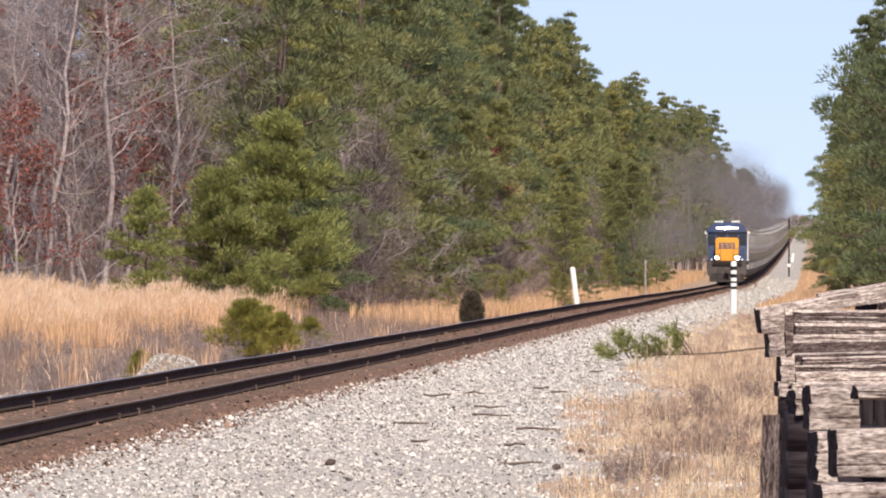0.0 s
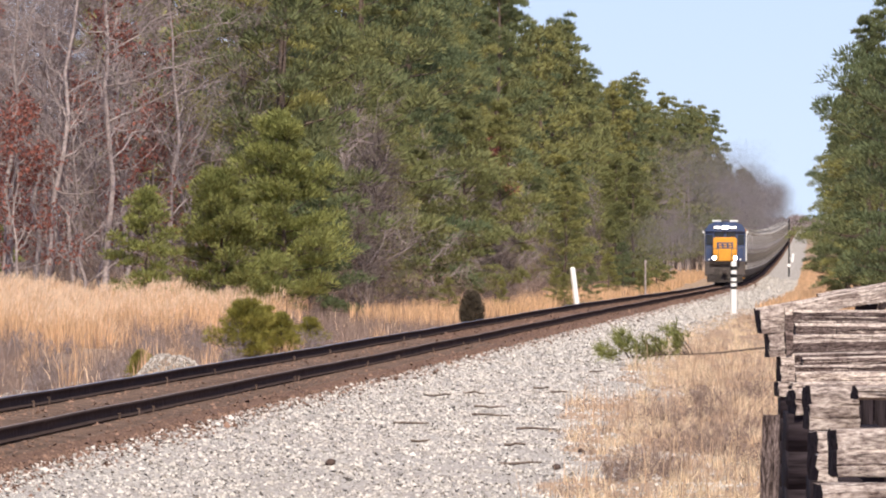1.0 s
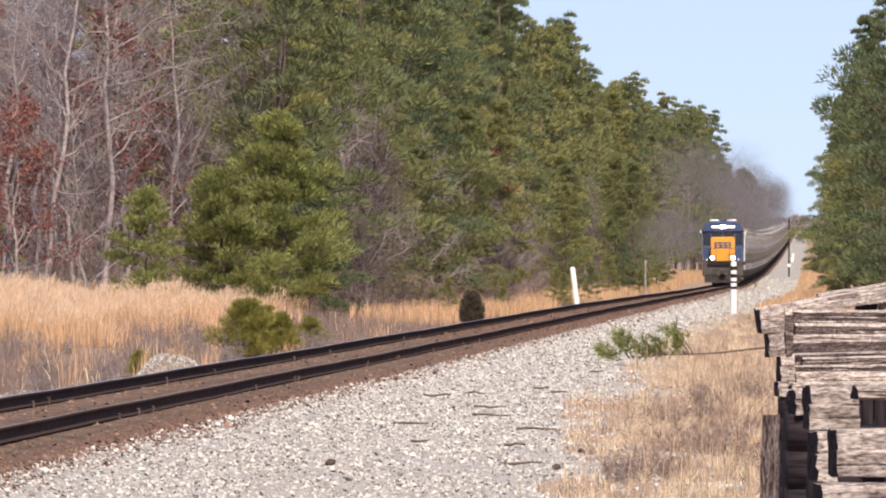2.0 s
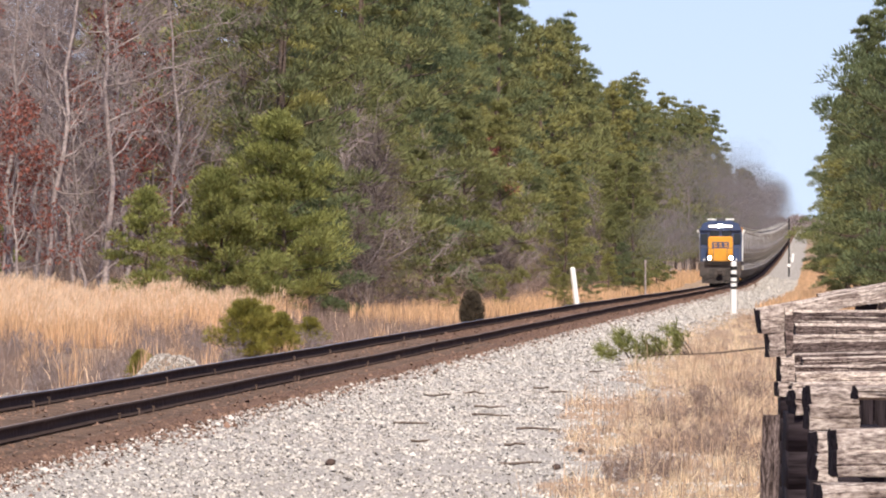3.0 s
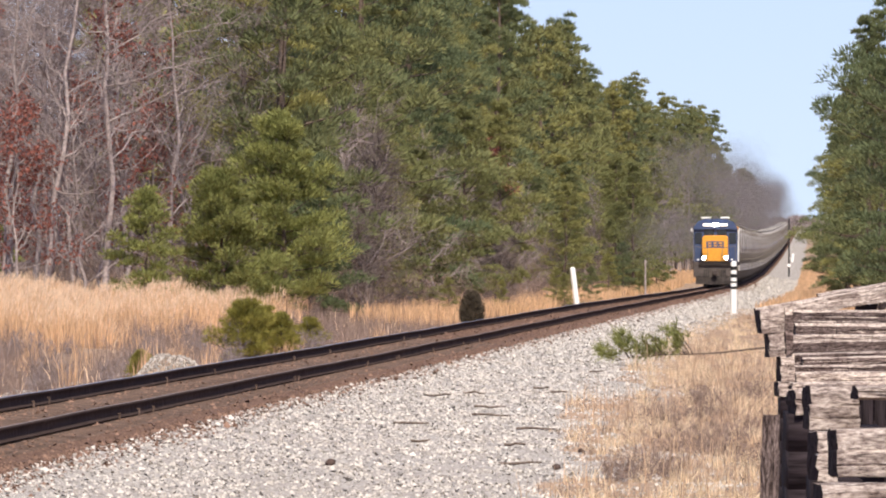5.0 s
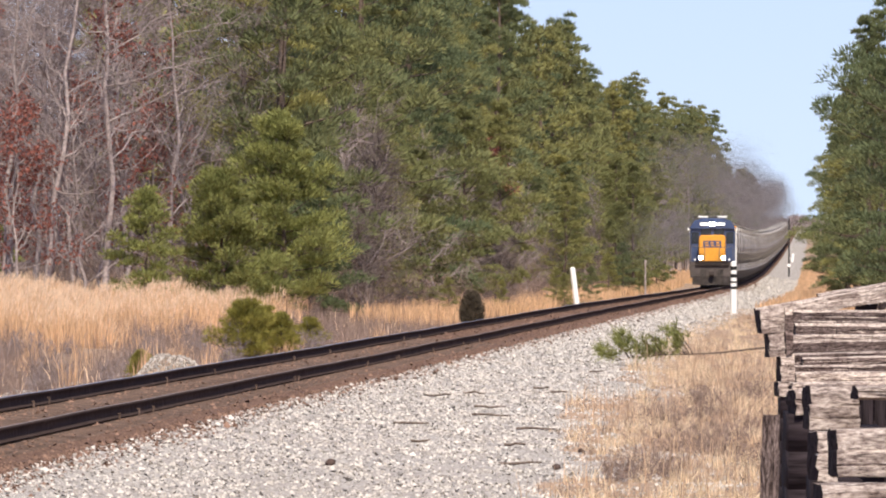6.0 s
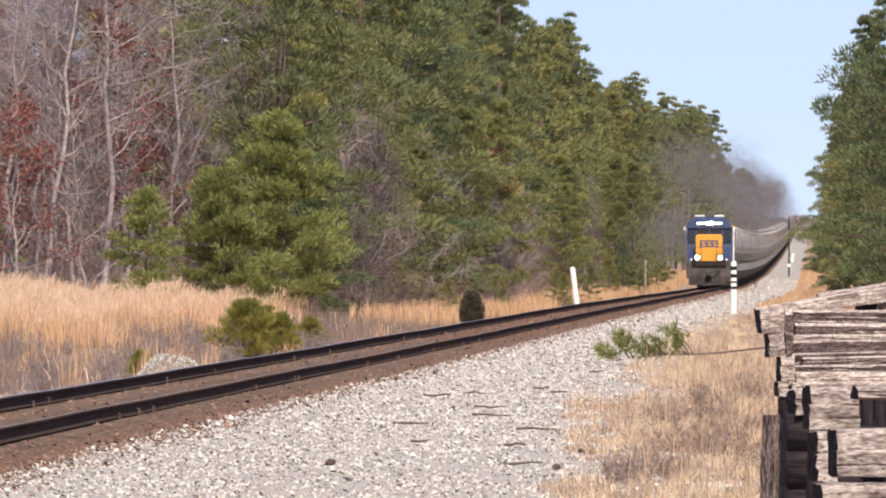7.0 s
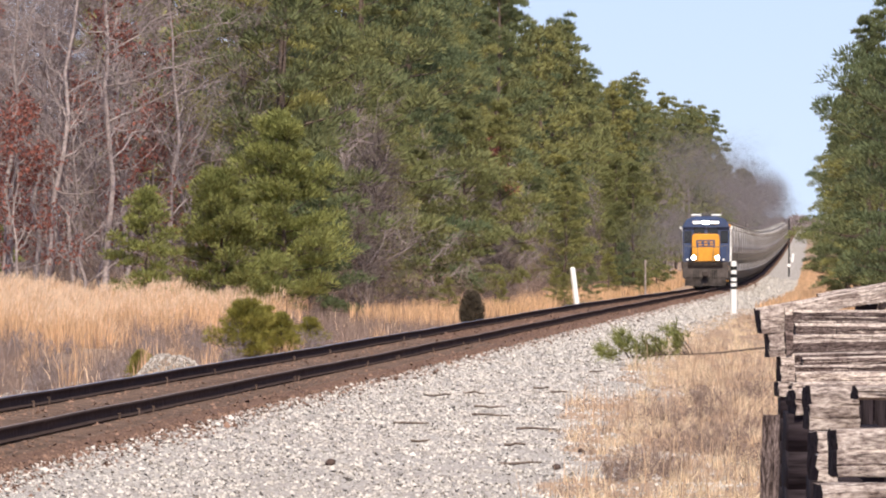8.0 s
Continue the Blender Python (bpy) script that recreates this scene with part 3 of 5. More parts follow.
def woods():
    rng = random.Random(5)
    # pine wall along the far side of the line
    d = 455.0
    while d < 1330:
        u = -16.0 + rng.uniform(-2.7, 2.3)
        k = rng.choice([0, 1, 1, 2])
        ms = PINES[k] if d < 700 else FAR_PINES[k % 2]
        pine_tree(ms, spot(d, u), rng.uniform(0, 6.28), rng.uniform(0.9, 1.12), "tall green loblolly pine at the edge of the woods", "pines along the line")
        if rng.random() < 0.6 and d < 1050:
            inset = np.interp(d, [450, 700, 950], [2.5, 5.0, 7.0]) + rng.uniform(-1, 1)
            pine_tree(PINES[3], spot(d + 4, u + inset), rng.uniform(0, 6.28), rng.uniform(0.6, 1.0), "young green pine below taller pines", "young pines along the line")
        if rng.random() < 0.4:
            pine_tree(DISTANT_PINES[k % 2], spot(d + 5, u - 7 + rng.uniform(-2, 2)), rng.uniform(0, 6.28), rng.uniform(1.0, 1.15), "tall dark-green pine deeper in the woods", "pines deeper in the woods")
        if rng.random() < 0.45 and d < 1000:
            bare_tree(BARES[rng.choice([5, 4, 5, 5])], spot(d - 3, u + 4.2), rng.uniform(0, 6.28), rng.uniform(0.6, 1.0), "small leafless grey tree before pines", "small hardwoods along the pines")
        d += rng.uniform(12, 17) * (1 if d < 900 else 1.7)
    # farther stands, nearer to the line
    for i in range(11):
        dd = 1240 + 9 * i
        pine_tree(FAR_PINES[i % 2], spot(dd, -14.0 + 0.72 * i + rng.uniform(-0.6, 0.6)), rng.uniform(0, 6.28), rng.uniform(0.93, 1.05) * (1.0 if i % 2 == 0 else 1.08), "tall dark-green pine in a stand beside the line", "pine stand farther off")
        bare_tree(BARES[i % 2], spot(dd - 90 + 10 * i, -8.5 + rng.uniform(-2, 1)), rng.uniform(0, 6.28), rng.uniform(0.7, 0.95), "leafless grey tree before a pine stand", "bare trees farther off")
    for i in range(26):
        dd = 1540 + i * 80
        pine_tree(DISTANT_PINES[i % 2], spot(dd, -12 + rng.uniform(-3, 1)), rng.uniform(0, 6.28), rng.uniform(0.75, 0.95), "distant dark-green pine beside the line", "distant pines")
        if i > 4:
            pine_tree(DISTANT_PINES[i % 2], spot(dd, 16 + rng.uniform(-2, 3)), rng.uniform(0, 6.28), rng.uniform(0.7, 0.95), "distant dark-green pine beside the line", "distant pines")
    # leafless woods behind the golden field
    for i in range(84):
        dd = rng.uniform(415, 560)
        b = rng.uniform(-46, -17)
        if b > -24 and dd < 470:
            continue
        if b > -28:
            dd += 60
        k = rng.choice([0, 1, 0, 1, 2, 3, 4, 4])
        bare_tree(BARES[k], col(dd, b), rng.uniform(0, 6.28), rng.uniform(0.85, 1.15), "leafless grey hardwood tree in winter woods" if k not in (2, 3) else "small oak holding dry red-brown leaves", "hardwoods behind the field")
    for b, dd, k, s in ((-42.6, 414, 1, 1.1), (-39.4, 410, 0, 1.2), (-38.3, 418, 1, 1.0), (-33.1, 413, 1, 1.2), (-31.0, 424, 0, 1.0), (-36.0, 411, 4, 1.1), (-27.0, 446, 0, 1.1), (-40.9, 408, 3, 0.9), (-27.4, 455, 3, 1.0), (-43.8, 420, 0, 1.1), (-24.5, 452, 4, 1.2)):
        bare_tree(BARES[k], col(dd, b), 7 * b, s, "pale-barked leafless tree at the edge of the field" if k != 3 else "small oak holding dry red-brown leaves", "trees at the edge of the field")
    for dd, u, k, s in ((462, -12.3, 4, 1.15), (470, -12.8, 4, 1.0), (478, -12.6, 1, 0.6), (560, -12.2, 4, 0.9), (640, -12.0, 4, 1.1), (459, -11.9, 5, 1.15), (466, -12.1, 5, 1.3), (580, -11.0, 5, 0.9), (588, -10.8, 5, 0.95), (601, -10.7, 6, 0.95), (597, -10.6, 5, 0.85), (608, -11.0, 5, 0.9), (620, -11.2, 5, 0.7), (668, -12.0, 4, 0.8), (720, -11.5, 5, 0.9), (790, -11.0, 4, 1.0), (1000, -8.5, 1, 0.55), (1030, -8.0, 4, 1.0)):
        bare_tree(BARES[k], spot(dd, u), 3 * dd, s, "leafless grey-brown tree before green pines" if k != 6 else "slim tree with dry red-brown leaves at its top", "small hardwoods along the pines")
    for dd, u, s in ((560, -6.0, 0.26), (575, -7.0, 0.3), (520, -8.0, 0.22), (640, -6.8, 0.3), (480, -9.0, 0.24), (700, -7.2, 0.4), (760, -7.5, 0.5), (830, -7.5, 0.55), (900, -7.2, 0.6)):
        pine_tree(PINES[4], spot(dd, u), dd, s, "low green pine at the foot of the woods", "low pines along the line")
    # single trees
    pine_tree(YOUNG_PINES[0], col(432, -15.7), 1.0, 1.0, "bushy bright-green young pine before the woods", "")
    pine_tree(YOUNG_PINES[3], col(424, -21.6), 3.0, 0.95, "green young pine beside a bushier pine", "")
    pine_tree(PINES[4], col(440, -11.9), 1.7, 0.85, "dark-green young pine beside a bushier pine", "")
    pine_tree(YOUNG_PINES[2], col(403, -29.0), 2.0, 1.0, "small green pine before leafless trees", "")
    pine_tree(YOUNG_PINES[2], col(440, -44.2), 4.0, 0.7, "small green pine among dry grass", "")
    pine_tree(YOUNG_PINES[1], col(288, -19.6), 2.0, 0.92, "yellow-green pine sapling in dry weeds beside the track", "")
    pine_tree(YOUNG_PINES[1], col(296, -16.0), 4.0, 0.7, "low yellow-green pine sapling beside a larger sapling", "")
    pine_tree(YOUNG_PINES[1], col(238, -29.8), 1.0, 0.4, "tiny yellow-green pine sapling beside pale gravel", "")
    pine_tree(YOUNG_PINES[1], col(300, -18.0), 2.6, 0.8, "yellow-green pine sapling in dry weeds beside the track", "")
    pine_tree(YOUNG_PINES[1], col(330, -13.0), 5.0, 0.55, "tiny yellow-green pine sapling in dry weeds", "")
    # the other side
    for dd, b, s, k in ((600, 40.0, 0.62, 1), (625, 40.8, 0.68, 1), (560, 41.8, 0.74, 0), (585, 43.3, 0.82, 1), (720, 39.8, 0.66, 0), (800, 39.2, 0.62, 1), (470, 46.6, 1.0, 1), (580, 42.4, 1.0, 3), (545, 43.4, 1.05, 3)):
        pine_tree(PINES[k], col(dd, b), dd, s, "green pine at the edge of the cleared strip", "pines across the line")


def juniper():
    rng = np.random.default_rng(9)
    n = 900
    t = rng.random(n)
    a = rng.uniform(0, 6.283, n)
    r = 0.42 * np.sin(np.pi * (0.12 + 0.86 * t)) ** 0.6 * rng.random(n) ** 0.4
    P = np.stack([r * np.cos(a), r * np.sin(a), 1.25 * t], 1)
    D = np.stack([0.5 * np.cos(a), 0.5 * np.sin(a), np.ones(n)], 1)
    v, f = tufts(P, D, 0.17, 8, 0.03, rng, 0.5)
    ob = empty("juniper_bush", col(352, 2.85), "small dark brown-green conical juniper bush beside the track", "bush")
    part("foliage", np_mesh("foliage", v, f, M_NEEDLE_BROWN), None, ob)
    wv, wf = tube([(0, 0, -0.1), (0.01, 0, 0.5), (0, 0.01, 1.1)], [0.04, 0.03, 0.01], 6)
    part("trunk", np_mesh("trunk", wv, wf, M_PINE_BARK), None, ob)


def fallen_branch():
    """A snapped pine limb lying on the gravel with its green needles at the tip."""
    rng = np.random.default_rng(19)
    ob = empty("fallen_pine_branch", col(255, 20.7), "fallen pine branch with green needles lying on gravel", "branch")
    s = np.linspace(0, 1, 9)
    main = np.stack([4.4 - 5.4 * s, 1.5 * s, 0.55 - 0.4 * s ** 2 + 0.05 * np.sin(9 * s)], 1)
    wood, P, D = [tube(main, 0.035 * (1.1 - s), 6)], [], []
    for i in range(26):
        q = rng.uniform(0.6, 1)
        p0 = np.array([np.interp(q, s, main[:, a]) for a in range(3)])
        dd = np.array([-0.5, rng.choice([-1, 1]) * rng.uniform(0.3, 1), rng.uniform(0.1, 0.95)])
        L = rng.uniform(0.4, 0.9)
        c = p0 + dd * (np.linspace(0, 1, 4) * L)[:, None]
        c[:, 2] = np.maximum(c[:, 2], 0.03)
        wood.append(tube(c, [0.016, 0.012, 0.009, 0.005], 4))
        q2 = rng.uniform(0.45, 1.05, 5)
        P.append(p0 + dd * (q2 * L)[:, None] + rng.normal(0, 0.05, (5, 3)))
        D.append(np.tile(dd, (5, 1)) + rng.normal(0, 0.3, (5, 3)))
    v, f = tufts(np.concatenate(P), np.concatenate(D), 0.3, 20, 0.017, rng)
    part("limb", np_mesh("limb", *join(wood), M_PINE_BARK), None, ob)
    part("needles", np_mesh("needles", v, f, M_NEEDLE_YELLOW), None, ob)


def sticks_and_lumps():
    rng = random.Random(4)
    for d, u in ((150, 4.6), (160, 4.0), (172, 4.8), (182, 4.4), (150, 6.0), (165, 5.8), (195, 3.6), (210, 4.4), (205, 4.9), (140, 6.4), (240, 4.7), (188, 3.2)):
        x, y, z = spot(d, u)
        a = rng.uniform(-0.5, 0.5)
        L = rng.uniform(0.25, 0.7)
        n = 5
        pts = [(math.cos(a) * L * (i / 4 - 0.5), math.sin(a) * L * (i / 4 - 0.5), 0.05 + rng.uniform(-0.012, 0.02)) for i in range(n)]
        v, f = tube(pts, [0.022, 0.02, 0.018, 0.016, 0.008], 5)
        tagged(part("stick", np_mesh("stick", v, f, M_PINE_BARK), None, at=Matrix.Translation((x, y, z))), "dark broken stick lying on grey gravel", "stick", "sticks on the gravel")
    for d, b, r in ((131, -11.1, 0.07), (137, 11.2, 0.06), (150, 13.6, 0.05)):
        bm = bmesh.new()
        bmesh.ops.create_icosphere(bm, subdivisions=2, radius=r)
        for v in bm.verts:
            v.co *= 1 + 0.25 * noise.noise(v.co * 14 + Vector((d, 0, 0)))
            v.co.z *= 0.75
        x, y, z = col(d, b)
        tagged(part("dark_stone", bm, M_RAIL, at=Matrix.Translation((x, y, z + r * 0.6))), "single dark rusty stone lying on grey gravel", "stone")


M_PLUME = mat("pale_grass_plumes", (0.82, 0.62, 0.43), 0.85, island=0.3, through_light=0.4)


def field(rng, n):
    d = rng.uniform(225, 455, n)
    b = rng.uniform(-46, -13, n)
    X = d * b / 1000
    u = X - line_x(d)
    edge = -13.0 + 1.2 * np.sin(d * 0.13) + 0.8 * np.sin(d * 0.41 + 1)
    ok = (u < edge) & (rng.random(n) < np.interp(b, [-21, -17, -13], [1, 0.6, 0.1]))
    wave = 0.86 + 0.12 * np.sin(X * 1.1 + 0.05 * d) + 0.1 * np.sin(X * 2.9 + 1.0) + 0.08 * np.sin(X * 6.3 + d * 0.2)
    return d[ok], X[ok], (np.interp(u, [-25, -9, -6], [1.0, 1.0, 0.5]) * wave)[ok]


def edge_field(rng, n):
    d = 430 * (1250 / 430) ** rng.random(n)
    u = -6.2 - 5.0 * rng.random(n)
    clump = np.sin(d * 0.028 + 0.5) + 0.6 * np.sin(d * 0.071 + u)
    ok = clump > -0.35 + rng.normal(0, 0.3, n)
    return d[ok], (line_x(d) + u)[ok], np.interp(d[ok], [330, 600, 1000], [0.85, 1.0, 1.2])


def weed_strip(rng, n):
    d = 150 * (620 / 150) ** rng.random(n)
    u = -3.8 - 11.5 * rng.random(n) ** 0.9
    ok = np.sin(d * 0.09 + u * 1.3) + np.sin(d * 0.037) > -1.1 + rng.normal(0, 0.5, n)
    ok &= (rng.random(n) < 0.45) | (d > 262) | (u < -7.8) | (np.sin(d * 0.13 + 2 * u) + np.sin(u * 3.1 + d * 0.05) < -0.3)
    ok &= ((d - 234) / 6) ** 2 + ((u + 5.0) / 0.8) ** 2 > rng.uniform(0, 1.3, n)
    return d[ok], (line_x(d) + u)[ok], np.interp(u[ok], [-12, -7, -4], [1.0, 0.7, 0.3]) * rng.uniform(0.5, 1.2, ok.sum())


def verge(rng, n):
    d = 97 * (520 / 97) ** rng.random(n)
    v = 6.5 * rng.random(n) ** 0.85
    u = grass_edge(d) - 0.15 + v
    patch = np.sin(u * 1.9 + d * 0.05) + np.sin(d * 0.31 + u) + 0.8 * np.sin(u * 4.7 - d * 0.11)
    ok = patch > -1.3 + rng.normal(0, 0.5, n) - np.interp(v, [0, 3], [-0.5, 0.7])
    return d[ok], (line_x(d) + u)[ok], (np.interp(v, [0, 1.2, 4.5], [0.45, 0.85, 1.1]) * (0.75 + 0.25 * patch))[ok].clip(0.15)


def verge_far(rng, n):
    d = 500 * (1600 / 500) ** rng.random(n)
    u = 5.2 + 5.5 * rng.random(n)
    return d, line_x(d) + u, np.interp(u, [5, 7.5], [0.5, 1.1])


def tall_stems(rng, n):
    d = 100 * (300 / 100) ** rng.random(n)
    u = grass_edge(d) + 0.1 + 6 * rng.random(n)
    return d, line_x(d) + u, rng.uniform(0.5, 1.2, n)


def weed_clumps(rng, n):
    """Bunches of dry grass scattered over the far verge."""
    m = n // 34
    d = 165 * (330 / 165) ** rng.random(m)
    u = -4.2 - 9.0 * rng.random(m)
    k = rng.integers(0, m, n)
    hs = rng.uniform(0.4, 1.15, m)[k]
    return d[k] + rng.normal(0, 0.3, n), (line_x(d) + u)[k] + rng.normal(0, 0.13, n), hs


def verge_shrubs(rng, n):
    """Small leafless grey shrubs among the weeds."""
    m = 46
    d0 = rng.uniform(170, 340, m)
    u0 = -4.6 - 9 * rng.random(m)
    r = rng.uniform(0.25, 0.6, m)
    k = rng.integers(0, m, n)
    d, u = d0[k] + rng.normal(0, 0.5, n), u0[k] + rng.normal(0, 0.5, n) * r[k]
    z = ground_z(d, u) + np.abs(rng.normal(0, 0.7, n)) * r[k]
    return np.stack([line_x(d) + u, d, z], 1)


M_STRAW_PALE = mat("pale_bunch_grass", (0.78, 0.62, 0.42), 0.85, island=0.35, through_light=0.3)


def verge_clumps(rng, n):
    m = n // 26
    d = 98 * (420 / 98) ** rng.random(m)
    u = grass_edge(d) + 0.1 + 5.5 * rng.random(m)
    k = rng.integers(0, m, n)
    hs = rng.uniform(0.5, 1.2, m)[k]
    return d[k] + rng.normal(0, 0.1, n), (line_x(d) + u)[k] + rng.normal(0, 0.07, n), hs


def verge_twigs(rng, n):
    c = np.array([(150, 24.6, 0.75), (152, 26.2, 0.6), (141, 30.6, 0.7), (163, 30.0, 0.5), (176, 21.6, 0.45), (200, 25.5, 0.4), (132, 17.5, 0.4), (136, 21.5, 0.45), (205, 30.5, 0.5), (185, 26.0, 0.4)])
    k = rng.integers(0, len(c), n)
    d = c[k, 0] + rng.normal(0, 0.5, n)
    X = c[k, 0] * c[k, 1] / 1000 + rng.normal(0, 0.24, n) * c[k, 2] * 2
    z = ground_z(d, X - line_x(d)) + np.abs(rng.normal(0, 0.4, n)) * c[k, 2]
    return np.stack([X, d, z], 1)


juniper()
fallen_branch()
sticks_and_lumps()
woods()
thicket("pine_woods", 16000, inner_woods, 0.9, 5, 0.3, M_NEEDLE, "dense shaded inner pine woods", 51, 0.3)
thicket("bare_woods", 24000, inner_bare, 1.1, 3, 0.026, M_TWIG, "dense grey twigs of leafless winter woods", 52, 0.5)
thicket("edge_brush", 9000, edge_brush, 0.7, 4, 0.016, M_WEED, "low leafless brush along the edge of the woods", 53, 0.8)
thicket("field_brush", 2600, field_brush, 0.9, 4, 0.018, M_WEED, "low leafless brush behind golden grass", 54, 0.8)
thicket("far_bare_woods", 14000, far_brush, 1.6, 4, 0.1, M_BRUSH, "distant leafless grey woods along the line", 55, 0.6)
# Grey twig colour instead of green stands in for distance haze.
thicket("end_woods", 4000, end_brush, 2.2, 5, 0.5, M_TWIG, "woods where the line vanishes, greyed in colour for haze", 56, 0.5)
blades("golden_grass", 96000, field, 1.28, 0.02, M_GOLD, "tall golden dry broomsedge grass", 41)
def seed_heads(n, seed):
    rng = np.random.default_rng(seed)
    d, X, hs = field(rng, n)
    z = ground_z(d, X - line_x(d)) + 1.28 * hs * rng.uniform(0.6, 1.08, len(d))
    P = np.stack([X + rng.normal(0, 0.1, len(d)), d, z], 1)
    v, f = tufts(P, np.tile([0.12, 0, 1.0], (len(d), 1)), 0.22, 3, 0.014, rng, 0.35)
    tagged(new("grass_plumes", np_mesh("grass_plumes", v, f, M_PLUME)), "pale feathery plumes on dry grass", "grass", kind="stuff")


seed_heads(26000, 47)
blades("golden_edge_grass", 26000, edge_field, 0.95, 0.035, M_GOLD, "golden dry grass below the pines", 43)
blades("brown_weeds", 76000, weed_strip, 0.8, 0.018, M_WEED, "dead brown weeds on the verge", 44, bend=0.35, short=True)
blades("pale_stalks", 900, weed_strip, 0.75, 0.03, M_PLUME, "scattered pale dead stalks on the verge", 49, bend=0.4)
blades("bunch_grass", 2400, weed_clumps, 0.8, 0.016, M_GOLD, "bunches of golden dry grass among dead weeds", 61, bend=0.3)
thicket("verge_shrubs", 4200, verge_shrubs, 0.3, 4, 0.012, M_TWIG, "small leafless grey shrubs among dead weeds", 62, 0.7)
blades("verge_weeds", 4500, verge, 0.36, 0.012, M_WEED, "thin dead brown weeds in short dry grass", 48, bend=0.5)
blades("verge_grass", 95000, verge, 0.15, 0.012, M_STRAW, "short matted dry straw-coloured grass", 42, bend=1.1, short=True)
blades("straw_clumps", 16000, verge_clumps, 0.36, 0.011, M_STRAW_PALE, "pale dry bunch grass in clumps", 57, bend=0.7, short=True)
thicket("verge_twigs", 2100, verge_twigs, 0.22, 4, 0.007, M_WEED, "small twiggy dead weeds in dry grass", 58, 0.6)
blades("far_verge_grass", 16000, verge_far, 0.95, 0.045, M_GOLD, "golden dry grass along the line", 45)
blades("tall_stems", 1500, tall_stems, 0.75, 0.011, M_STRAW, "thin tall dry stems standing over short grass", 46, bend=0.2)


# ---- the train ----
M_BLUE = mat("dark_blue_paint", (0.035, 0.06, 0.145), 0.4, grain=0.15, grain_scale=5, color2=(0.05, 0.07, 0.13), blot=0.6, blot_scale=0.8, spec=0.4)
M_YELLOW = mat("orange_yellow_paint", (0.64, 0.29, 0.035), 0.4, grain=0.08, grain_scale=5, color2=(0.7, 0.31, 0.035), blot=0.5, blot_scale=1.0, spec=0.4)
M_LOCO_GREY = mat("grimy_grey_paint", (0.16, 0.15, 0.145), 0.6, grain=0.2, grain_scale=5, color2=(0.11, 0.1, 0.095), blot=0.6, blot_scale=0.8)
M_UNDER = mat("grimy_black_steel", (0.05, 0.043, 0.04), 0.75, grain=0.3, grain_scale=6, color2=(0.09, 0.07, 0.06), blot=0.6, blot_scale=1.2)
M_PILOT = mat("dusty_dark_pilot_paint", (0.13, 0.108, 0.098), 0.8, grain=0.3, grain_scale=6, color2=(0.05, 0.045, 0.042), blot=0.6, blot_scale=1.5)
M_GLASS = mat("dark_cab_glass", (0.015, 0.018, 0.022), 0.08, spec=0.5)
M_LAMP = mat("lit_headlamp", (1.0, 0.95, 0.82), 0.3, glow=60.0)
M_BOARD = mat("lit_number_board", (1.0, 0.97, 0.9), 0.4, glow=1.2)
M_HOPPER = mat("weathered_grey_car_paint", (0.5, 0.475, 0.44), 0.65, grain=0.15, grain_scale=3, color2=(0.34, 0.31, 0.28), blot=0.7, blot_scale=0.5, per_object=0.15, spec=0.0)
M_CAR_LOW = mat("dusty_steel_and_belly_shade", (0.12, 0.105, 0.095), 0.8, grain=0.3, grain_scale=4, color2=(0.2, 0.175, 0.15), blot=0.6, blot_scale=0.9)
M_WHEEL = mat("worn_wheel_steel", (0.1, 0.085, 0.075), 0.5, metal=0.5, grain=0.2, grain_scale=8)


def wheelset(parent, y, z=0.5, r=0.5, fine=True):
    """Axle with two flanged wheels; turns about its own x axis."""
    ax = bmesh.new()
    rod(ax, (-0.9, 0, 0), (0.9, 0, 0), 0.08, 0.08, 8)
    axle = part("axle", ax, M_WHEEL, parent, at=Matrix.Translation((0, y, z)))
    for s in (-1, 1):
        w = bmesh.new()
        n = 18 if fine else 12
        rod(w, (s * 0.69, 0, 0), (s * 0.82, 0, 0), r, r, n)
        if not fine:
            part("wheel", w, M_WHEEL, axle, smooth=True)
            continue
        rod(w, (s * 0.66, 0, 0), (s * 0.69, 0, 0), r + 0.028, r + 0.028, n)
        rod(w, (s * 0.82, 0, 0), (s * 0.86, 0, 0), r * 0.32, r * 0.28, 10)
        for k in range(4):
            a = k * math.pi / 2
            rod(w, (s * 0.8, 0.27 * math.cos(a), 0.27 * math.sin(a)), (s * 0.835, 0.27 * math.cos(a), 0.27 * math.sin(a)), 0.06, 0.05, 6)
        part("wheel", w, M_WHEEL, axle, smooth=True)
    return axle


def emblem_blocks(bm, z0, y):
    """Three plain blocks inside the dark field of the nose emblem."""
    for k in range(3):
        x = (k - 1) * 0.38
        box(bm, (0.24, 0.012, 0.09), (x, y, z0 + 0.09), 0)
        box(bm, (0.24, 0.012, 0.09), (x + 0.03, y, z0 - 0.09), 0)


